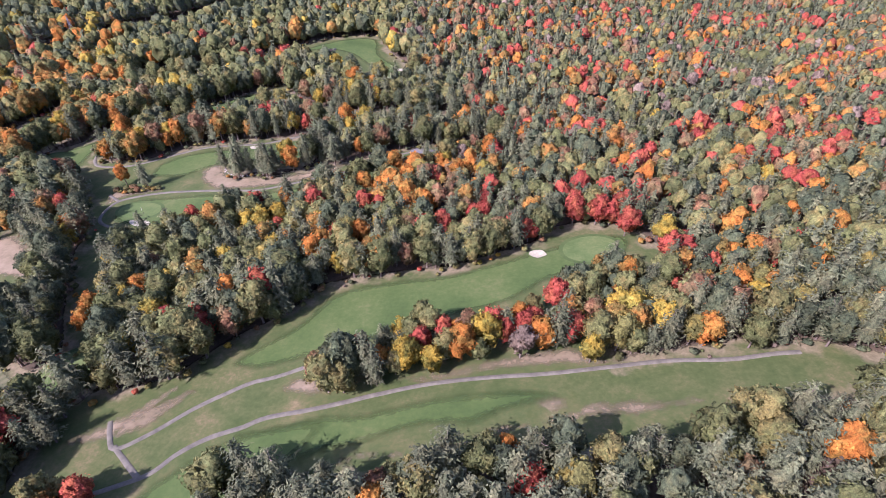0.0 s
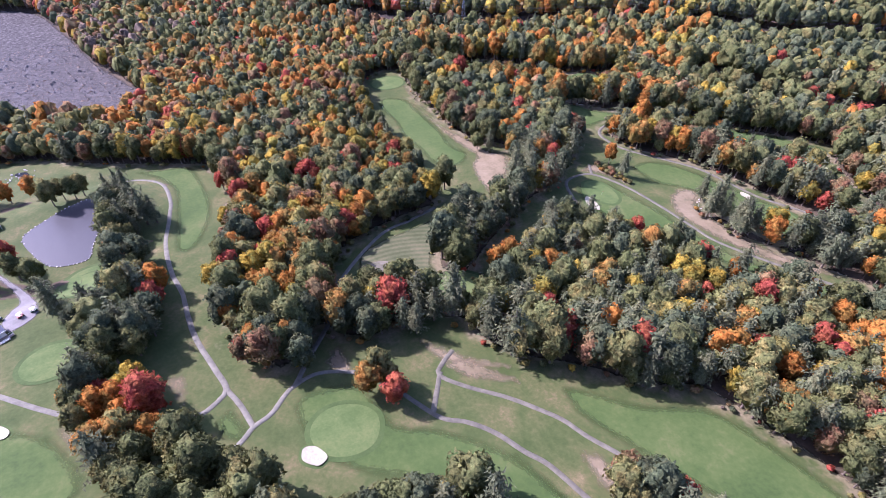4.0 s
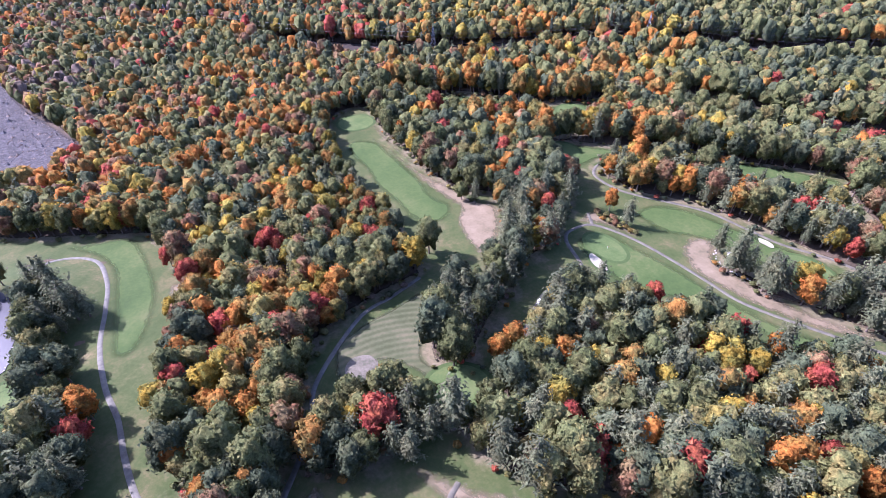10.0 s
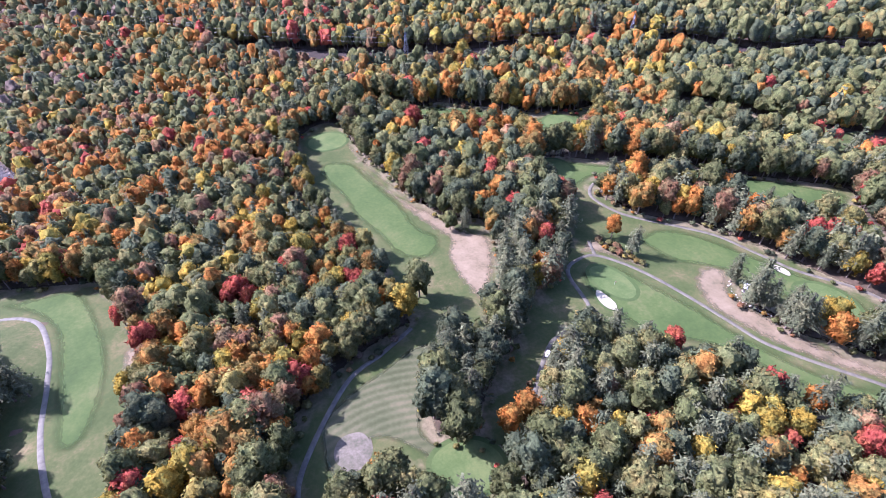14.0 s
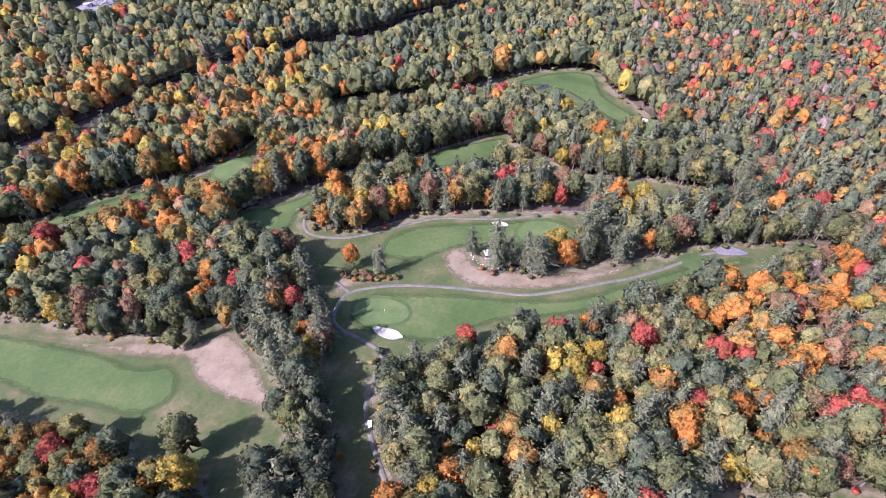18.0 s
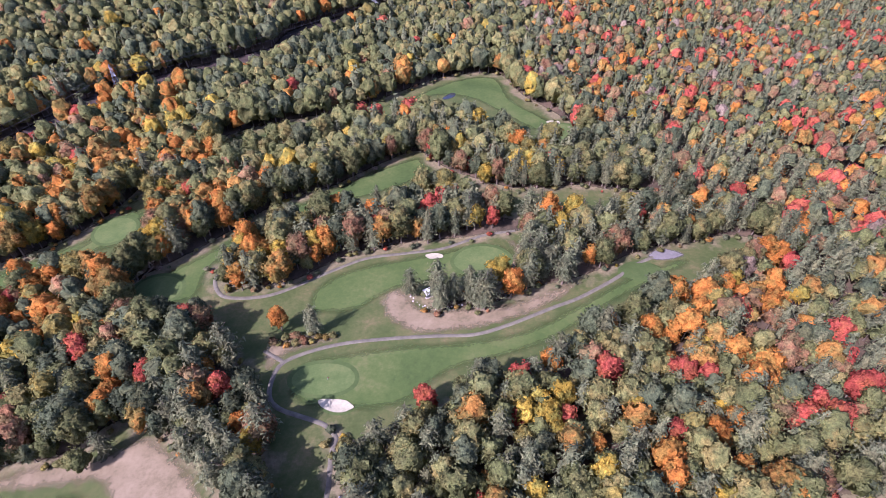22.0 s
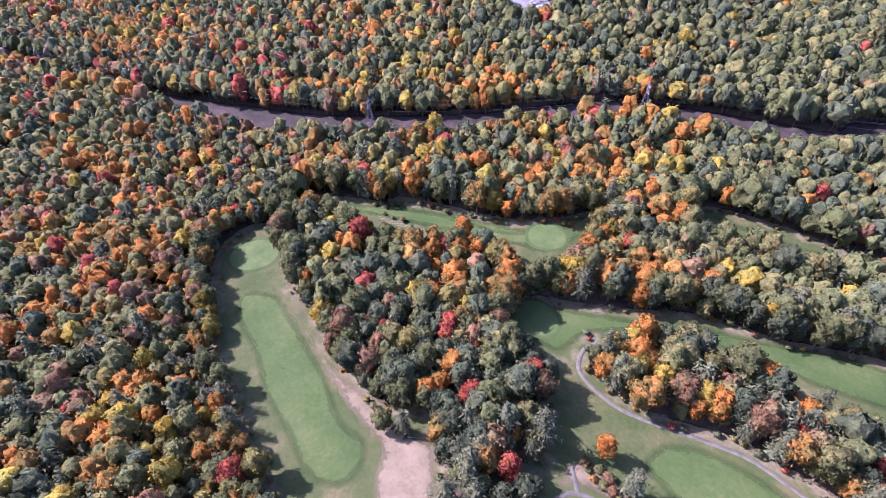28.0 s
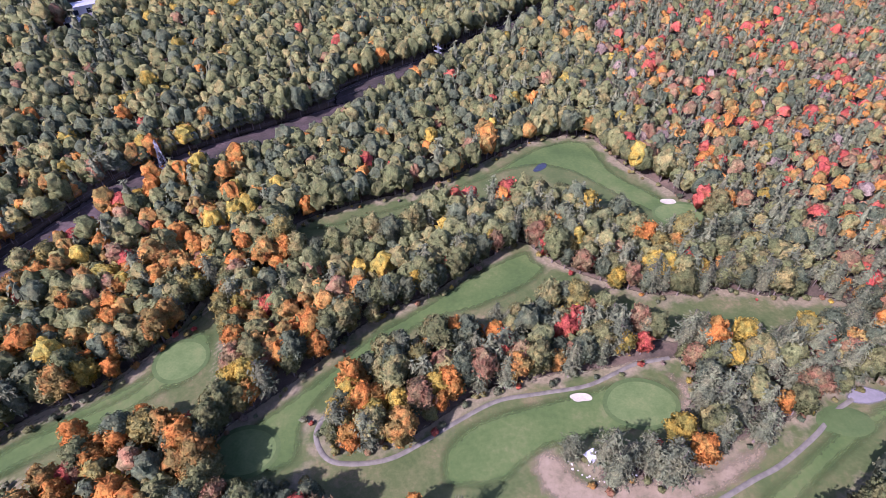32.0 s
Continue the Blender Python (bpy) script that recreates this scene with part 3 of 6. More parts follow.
PATHS = {
    "west": [(-58, 63), (-62, 67), (-73, 66), (-90, 64), (-105, 64), (-121, 65), (-139, 64), (-165, 66), (-184, 71), (-202, 75), (-224, 75), (-236, 68), (-241, 57), (-234, 46)],
    "westlow": [(-107, -2), (-97, 7), (-86, 16), (-78, 23), (-64, 35), (-57, 49), (-56, 58), (-58, 63)],
    "link": [(-62, 67), (-53, 69), (-43, 70)],
    "main": [(-35, 57), (-40, 66), (-43, 70), (-45, 76), (-50, 82), (-52, 86), (-53, 93), (-50, 100), (-45, 106)],
    "east": [(-50, 100), (-45, 106), (-33, 112), (-17, 118), (-11, 124), (-3, 129), (6, 132), (13, 135), (26, 137), (36, 139), (45, 141), (62, 144), (80, 145), (97, 145), (115, 146), (133, 147), (150, 146), (163, 147), (170, 147)],
    "upper": [(-38, 137), (-35, 131), (-31, 127), (-22, 132), (-12, 140), (-2, 146), (4, 149), (12, 151), (20, 154), (24, 155)],
    "spur": [(-32, 128), (-25, 122), (-19, 117)],
    "k": [(-52, 86), (-61, 94), (-70, 103), (-81, 113), (-96, 122), (-115, 149), (-118, 166), (-120, 177), (-121, 182)],
    "c": [(-66, 187), (-75, 202), (-81, 215), (-81, 221), (-81, 231), (-80, 236), (-84, 241), (-92, 245), (-100, 249), (-104, 254), (-104, 262), (-101, 268), (-91, 272), (-78, 274), (-61, 274), (-44, 273), (-31, 272), (-18, 275), (-1, 281), (11, 285), (27, 293), (38, 300), (47, 304)],
    "cs": [(-101, 268), (-105, 271), (-109, 274)],
    "g": [(-109, 344), (-120, 340), (-128, 332), (-132, 323), (-136, 314), (-132, 305), (-124, 302), (-112, 302), (-101, 306), (-87, 313), (-72, 319), (-56, 320), (-40, 321), (-28, 325), (-19, 328), (-6, 329)],
}
GREENS = {
    "B": [-27.9, 92.4, 10.4, 9.2, 57.7],
    "A": [123.3, 207.6, 11.4, 8.4, 11.6],
    "C": [-85.9, 259.1, 11.3, 6.5, -8.4],
    "D": [-23.5, 311.7, 11.8, 8.6, -4.1],
    "G": [-159.2, 310.4, 9.9, 8.2, -3.5],
    "H": [-190.1, 350.4, 9.1, 8.5, 31.0],
    "F": [-275.7, 239.3, 11.6, 10.6, 44.4],
    "K": [-65.6, 159.6, 10.4, 8.6, 47.7],
    "L": [-106.2, 21.1, 9.1, 9.3, 63.8],
    "P": [-155.4, 34.7, 13.3, 13.3, 47.2],
    "E": [34.8, 412.4, 12.2, 8.5, -3.5],
    "teeK": [-92.2, 136.9, 5.8, 6.7, 47.4],
    "teeC": [39.3, 296.1, 8.6, 5.8, -4.2],
}
BUNKERS = {
    "B": [-24.3, 81.2, 4.0, 2.7, 28.0],
    "A": [102.3, 206.4, 3.3, 2.5, -8.0],
    "C": [-80.8, 247.8, 6.6, 2.2, -12.0],
    "D": [-43.3, 316.5, 3.6, 1.9, -4.0],
    "E": [32.9, 422.6, 4.0, 2.4, -8.0],
    "L": [-80.0, 8.0, 3.2, 2.0, 30.0],
}
POND = curve_closed([(-204, 11), (-211, 15), (-218, 26), (-222, 36), (-221, 44), (-210, 46), (-195, 42), (-184, 38), (-175, 35), (-175, 27), (-179, 20), (-189, 15)], 6)

for name, loop in CLEAR.items():
    if name == "quarry":
        tagged(drape("ground_cleared", loop, 0.05, GRAVEL, 4.0, 4.0), "grey stony cleared land with scattered stumps", "ground", kind="structure")
    elif name.startswith(("yard", "lot")):
        tagged(drape("gravel_lot", loop, 0.20, LOT, 1.5, 2.0), "pale grey gravel lot", "gravel", kind="structure")
    elif name.startswith("line"):
        tagged(drape("ground_corridor", loop, 0.05, SCRUB, 4.0, 4.0, 2.0), "low brown scrub in the power line corridor", "ground", kind="structure")
    else:
        tagged(drape("rough", loop, 0.05, LAWN, 2.5, 3.0, 3.5), "patchy green and tan rough grass", "grass", kind="structure")
for n, (name, p) in enumerate(BARE.items()):
    tagged(drape("bare_patch", curve_closed(p, 6), 0.06 + 0.003 * n, DIRT, 1.5, 3.0), "tan bare soil patch in the grass", "ground", kind="structure")
for n, (name, p) in enumerate(FAIRWAYS.items()):
    tagged(drape("fairway", curve_closed(p, 6), 0.11 + 0.004 * n, STRIPED if name == "K" else FAIRWAY, 1.5, 2.0), "mown green golf fairway", "fairway", kind="structure")
for n, (name, p) in enumerate(PATHS.items()):
    dull = name in ("c", "cs", "g", "upper", "spur", "east")
    tagged(ribbon("cart_path", p, 1.3 if dull else 1.45, 0.24, DULL_ASPHALT if dull else ASPHALT, n), "narrow weathered tan-grey cart path" if dull else "worn pale grey asphalt cart path through the grass", "path", kind="structure")
for n, (name, (x, y, rx, ry, turn)) in enumerate(GREENS.items()):
    if name.startswith("tee"):
        tagged(new("tee_box", disc("tee_box", x, y, rx, ry, turn, (0.30, 0.30, 0.29, 0.28, 0.05), WORN_TEE if name == "teeK" else FRINGE, 0.06, n, 0.4)), "worn tan tee box on a low mound" if name == "teeK" else "low mown tee box", "tee", kind="structure")
        continue
    g = new("putting_green")
    g.location = (0, 0, 0)
    part("collar", disc("collar", x, y, rx, ry, turn, (0.20, 0.20, 0.20, 0.20, 0.155), FRINGE, 0.035, n, 1.6), g)
    part("putting_surface", disc("putting_surface", x, y, rx, ry, turn, (0.30, 0.29, 0.27, 0.25, 0.20), GREEN, 0.035, n), g)
    tagged(g, "smooth pale green putting green with a darker mown collar", "putting green", "putting greens")
for n, (name, (x, y, rx, ry, turn)) in enumerate(BUNKERS.items()):
    b = new("sand_bunker")
    part("sand", disc("sand", x, y, rx, ry, turn, (0.22, 0.22, 0.26, 0.36, 0.46), SAND, 0.17, n + 40), b)
    part("lip", disc("lip", x, y, rx, ry, turn, (0.12, 0.12, 0.14, 0.16, 0.05), FRINGE, 0.17, n + 40, 0.9), b)
    tagged(b, "pale sand bunker with a grass lip", "bunker", "sand bunkers")
def pool(loop, lift):
    """A level sheet of water inside a closed line, with a short bank under its rim."""
    middle = loop.mean(0)
    low = float(terrain(loop[:, 0], loop[:, 1]).mean()) + lift
    n = len(loop)
    v = np.concatenate([[[*middle, low]], np.c_[loop, np.full(n, low)], np.c_[loop, terrain(loop[:, 0], loop[:, 1]) - 0.3]])
    i, j = np.arange(n) + 1, (np.arange(n) + 1) % n + 1
    t = np.concatenate([np.stack([0 * i, i, j], -1), np.stack([i, i + n, j + n], -1), np.stack([i, j + n, j], -1)])
    return new("pond", mesh_from("pond", v, t, [WATER]))


pond_mesh = pool(POND, 0.22)
for n, (name, (x, y, rx, ry)) in enumerate({"east": (-24.4, 459.4, 5.0, 2.4), "west": (-289.4, 9.7, 4.5, 3.0), "middle": (-288.3, -2.4, 3.5, 2.0)}.items()):
    tagged(new("pond", disc("pond", x, y, rx, ry, 40, (0.21, 0.21, 0.20), DEEP, 0.12, n + 70)), "small pond in the grass", "pond", kind="structure")
tagged(pond_mesh, "still pond reflecting the bright sky", "pond", kind="structure")


# ---- trees ----
def tufts(centres, normals, sizes, rnd, along=None, droop=0.35):
    """Leaf clumps: small ragged three-cornered sprigs at the centres, facing outwards. Gives corners, triangles and soft normals."""
    n = len(centres)
    nrm = normals / np.linalg.norm(normals, axis=1, keepdims=True)
    free = along is None
    other = rnd.randn(n, 3) if free else along
    a = np.cross(nrm, other)
    a /= np.linalg.norm(a, axis=1, keepdims=True) + 1e-9
    b = np.cross(a, nrm)
    s = sizes[:, None]
    wide, long, back = (0.9, 1.05, 0.55) if free else (0.5, 1.4, 0.6)
    rim = np.stack([b * long * s, a * wide * s - b * back * s, -a * wide * s - b * back * s], 1) * (0.7 + 0.6 * rnd.rand(n, 3, 1))
    rim[:, 0] -= nrm * droop * s
    rim += rnd.randn(n, 3, 3) * 0.14 * s[:, None]
    v = (centres[:, None] + rim).reshape(-1, 3)
    soft = nrm + 0.22 * rnd.randn(n, 3)
    soft /= np.linalg.norm(soft, axis=1, keepdims=True)
    return v, np.arange(3 * n).reshape(n, 3), np.repeat(soft, 3, 0)


def geodesic(n):
    """Directions and triangles of a sphere whose twenty faces are each split n times along their edges."""
    g = (1 + 5**0.5) / 2
    base = np.array([(-1, g, 0), (1, g, 0), (-1, -g, 0), (1, -g, 0), (0, -1, g), (0, 1, g), (0, -1, -g), (0, 1, -g), (g, 0, -1), (g, 0, 1), (-g, 0, -1), (-g, 0, 1)], float)
    low = np.linalg.norm(base[:, None] - base[None], axis=2)
    faces = [(i, j, k) for i in range(12) for j in range(i + 1, 12) for k in range(j + 1, 12) if max(low[i, j], low[j, k], low[i, k]) < 2.1]
    at, v, t = {}, [], []

    def corner(i, j, k, a, b):
        p = (base[i] * (n - a - b) + base[j] * a + base[k] * b) / n
        p /= np.linalg.norm(p)
        key = tuple(np.round(p, 5) + 0.0)
        if key not in at:
            at[key] = len(v)
            v.append(p)
        return at[key]

    for i, j, k in faces:
        if np.dot(np.cross(base[j] - base[i], base[k] - base[i]), base[i]) < 0:
            j, k = k, j
        for a in range(n):
            for b in range(n - a):
                t.append((corner(i, j, k, a, b), corner(i, j, k, a + 1, b), corner(i, j, k, a, b + 1)))
                if a + b < n - 1:
                    t.append((corner(i, j, k, a + 1, b), corner(i, j, k, a + 1, b + 1), corner(i, j, k, a, b + 1)))
    return np.array(v), np.array(t)


GEODESIC = {n: geodesic(n) for n in (2, 3, 4, 5, 6)}


def broadleaf(seed, fine, count, size, tall=13.0, wide=1.0, low=2.6, floor=0.0):
    """The crown of a broadleaf tree: a lobed, uneven mass of foliage with small leaf clumps standing out of it."""
    rnd = np.random.RandomState(seed)
    k = 26 + seed % 7
    w = np.arange(k) * 2.4 + rnd.rand(k)
    up = (np.arange(k) + rnd.rand(k) * 0.8) / k
    girth = np.sin(np.pi * (0.20 + 0.74 * up)) ** 0.7
    out = girth * (0.70 + 0.70 * rnd.rand(k)) * 2.3 * wide
    lobes = np.stack([np.cos(w) * out, np.sin(w) * out, low + 1.2 + up * (tall - low - 2.3)], -1)
    rad = (0.75 + 0.75 * rnd.rand(k)) * (0.75 + 0.35 * girth) * wide
    middle = np.array([0, 0, low + 0.5 * (tall - low)])
    ways, tris = GEODESIC[fine]
    ways = ways * [1, 1, 0.5 * (tall - low) / (3.3 * wide)]
    ways = ways / np.linalg.norm(ways, axis=1, keepdims=True)

    def reach(u):
        b = u @ (lobes - middle).T
        q = rad[None] ** 2 - (((lobes - middle) ** 2).sum(1)[None] - b**2)
        far = np.where(q > 0, b + np.sqrt(np.maximum(q, 0)), 0)
        best = far.argmax(1)
        far = np.maximum(far.max(1), 1.7 * wide)
        p = middle + u * far[:, None]
        away = p - lobes[best]
        return p, away / (np.linalg.norm(away, axis=1, keepdims=True) + 1e-9)

    p, nrm = reach(ways)
    p = p + nrm * rnd.uniform(-0.75 * wide, 0.0, (len(p), 1)) + rnd.randn(len(p), 3) * 0.10
    cut = low + floor * (tall - low)
    tris = tris[p[tris][:, :, 2].mean(1) > cut]
    axis = p - middle
    axis[:, 2] *= 0.6
    axis /= np.linalg.norm(axis, axis=1, keepdims=True)
    soft = nrm * 0.75 + axis * 0.35
    soft /= np.linalg.norm(soft, axis=1, keepdims=True)
    d = rnd.randn(count * 3, 3) + [0, 0, 0.35]
    d /= np.linalg.norm(d, axis=1, keepdims=True)
    q, face = reach(d)
    keep = q[:, 2] > cut
    q, face, d = q[keep][:count], face[keep][:count], d[keep][:count]
    q = q + face * wide * rnd.uniform(-0.22, 0.28, (len(q), 1))
    v, t, nn = tufts(q, face + 0.6 * rnd.randn(*face.shape), size * (0.6 + 0.8 * rnd.rand(len(q))), rnd)
    nn = nn * 0.7 + np.repeat(face * 0.3 + d * 0.25, 3, 0)
    nn /= np.linalg.norm(nn, axis=1, keepdims=True)
    return np.concatenate([p, v]), np.concatenate([tris, t + len(p)]), np.concatenate([soft, nn])


def conifer(seed, whorls, arms, size, tall=16.5, low=3.0, reach=3.3):
    """The crown of a white pine: uneven whorls of long branches in flat sprays round a dense middle."""
    rnd = np.random.RandomState(seed)
    c, nrm, st, sz = [], [], [], []
    for w in range(whorls):
        f = w / (whorls - 1)
        z = low + (tall - low) * f
        far = (reach * (1 - f) ** 0.6 * (1 - 0.25 * (f < 0.12)) + 0.35) * (0.72 + 0.5 * rnd.rand())
        for m in range(arms if f < 0.75 else max(3, arms - 3)):
            a = 6.28 * (m + rnd.rand() * 0.7) / arms + w * 1.1
            long = far * (0.6 + 0.6 * rnd.rand())
            tilt = 0.12 + 0.5 * f
            d = np.array([math.cos(a), math.sin(a), tilt])
            steps = max(1, int(long / (size * 1.05)))
            for s in range(steps):
                r = long * (s + 0.7) / steps
                side = 0.35 * size * (-1) ** s
                c.append(d * r + [-d[1] * side, d[0] * side, z + 0.18 * rnd.randn()])
                nrm.append([0.55 * d[0] + 0.3 * rnd.randn(), 0.55 * d[1] + 0.3 * rnd.randn(), 0.9])
                st.append([d[0] + 0.5 * rnd.randn(), d[1] + 0.5 * rnd.randn(), tilt + 0.2])
                sz.append(size * (0.65 + 0.6 * rnd.rand()))
    v, t, nn = tufts(np.array(c), np.array(nrm), np.array(sz), rnd, np.array(st), 0.3)
    # the dense middle, as a narrow ragged cone
    levels, sides = 4, 7
    f = np.repeat(np.arange(levels) / (levels - 1), sides)
    a = np.tile(np.arange(sides) * 6.2832 / sides, levels) + f * 1.7
    r = (0.5 * reach * (1 - f) ** 0.8 + 0.12) * (0.8 + 0.4 * rnd.rand(len(f)))
    p = np.stack([r * np.cos(a), r * np.sin(a), low + 0.4 + (tall - low - 0.9) * f], -1)
    i = np.arange((levels - 1) * sides)
    j = i - i % sides + (i + 1) % sides
    cone = np.concatenate([np.stack([i, j, j + sides], -1), np.stack([i, j + sides, i + sides], -1)])
    slope = np.stack([np.cos(a), np.sin(a), 0.45 + 0 * a], -1)
    slope /= np.linalg.norm(slope, axis=1, keepdims=True)
    return np.concatenate([p, v]), np.concatenate([cone, t + len(p)]), np.concatenate([slope, nn])


def trunk(high, wide, seed, limbs=4):
    """A tapered, slightly bent trunk with a few limbs."""
    rnd = np.random.RandomState(seed)
    v, t = [], []

    def tube(path, radii, sides):
        base = len(v)
        for (x, y, z), r in zip(path, radii):
            for m in range(sides):
                v.append((x + r * math.cos(6.283 * m / sides), y + r * math.sin(6.283 * m / sides), z))
        for k in range(len(path) - 1):
            for m in range(sides):
                a, b = base + k * sides + m, base + k * sides + (m + 1) % sides
                t.extend([(a, b, b + sides), (a, b + sides, a + sides)])

    bend = rnd.randn(2) * 0.25
    levels = (0, 0.06, 0.35, 0.7, 1.0) if limbs else (0, 1.0)
    path = [(bend[0] * f * f, bend[1] * f * f, f * high - 0.3) for f in levels]
    tube(path, [wide * (k if limbs else 1.0 - 0.8 * f) for k, f in zip((1.5, 1.0, 0.8, 0.5, 0.12), levels)], 6 if limbs else 3)
    for m in range(limbs):
        a, z = rnd.rand() * 6.28, high * (0.35 + 0.45 * m / max(1, limbs - 1))
        r = 1.4 + rnd.rand()
        tube([(0, 0, z), (0.6 * r * math.cos(a), 0.6 * r * math.sin(a), z + 0.7), (r * math.cos(a), r * math.sin(a), z + 1.7)], [wide * 0.4, wide * 0.25, wide * 0.08], 4)
    v, t = np.array(v), np.array(t)
    return v, t, (v * [1, 1, 0] + 1e-3) / (np.linalg.norm(v * [1, 1, 0], axis=1, keepdims=True) + 1e-2)


OWN_BROAD = [broadleaf(s, 4, 560, 0.35, 12.5 + s % 3, 0.92 + 0.05 * (s % 4)) for s in range(8)]
# for the woods: crowns inside them, of which the tops alone show, and crowns along their edges
NEAR_BROAD, NEAR_EDGE = ([broadleaf(s, 3, n, 0.40, 12.5 + s % 3, 0.96 + 0.05 * (s % 4), floor=f) for s in range(8)] for n, f in ((230, 0.36), (290, 0.1)))
MID_BROAD, MID_EDGE = ([broadleaf(20 + s, 3, n, 0.52, 12.0 + s % 4, 1.04 + 0.06 * (s % 4), floor=f) for s in range(8)] for n, f in ((60, 0.40), (80, 0.1)))
FAR_BROAD, FAR_EDGE = ([broadleaf(40 + s, 3, n, 0.50, 12.0 + s % 4, 1.10, floor=f) for s in range(8)] for n, f in ((22, 0.5), (28, 0.12)))
LAST_BROAD, LAST_EDGE = ([broadleaf(50 + s, 2, n, 0.60, 12.0 + s % 4, 1.12, floor=f) for s in range(8)] for n, f in ((14, 0.5), (20, 0.2)))
OWN_PINE = [conifer(60 + s, 15, 10, 0.46, 14.0 + s % 3, reach=3.7) for s in range(5)]
NEAR_PINE = [conifer(60 + s, 11, 9, 0.52, 14.0 + s % 3, 4.5, 3.7) for s in range(5)]
MID_PINE = [conifer(70 + s, 8, 8, 0.76, 14.0 + s % 3, 5.5, 3.6) for s in range(6)]
FAR_PINE = [conifer(80 + s, 5, 6, 1.1, 14.0 + s % 3, 6.0, 3.5) for s in range(6)]

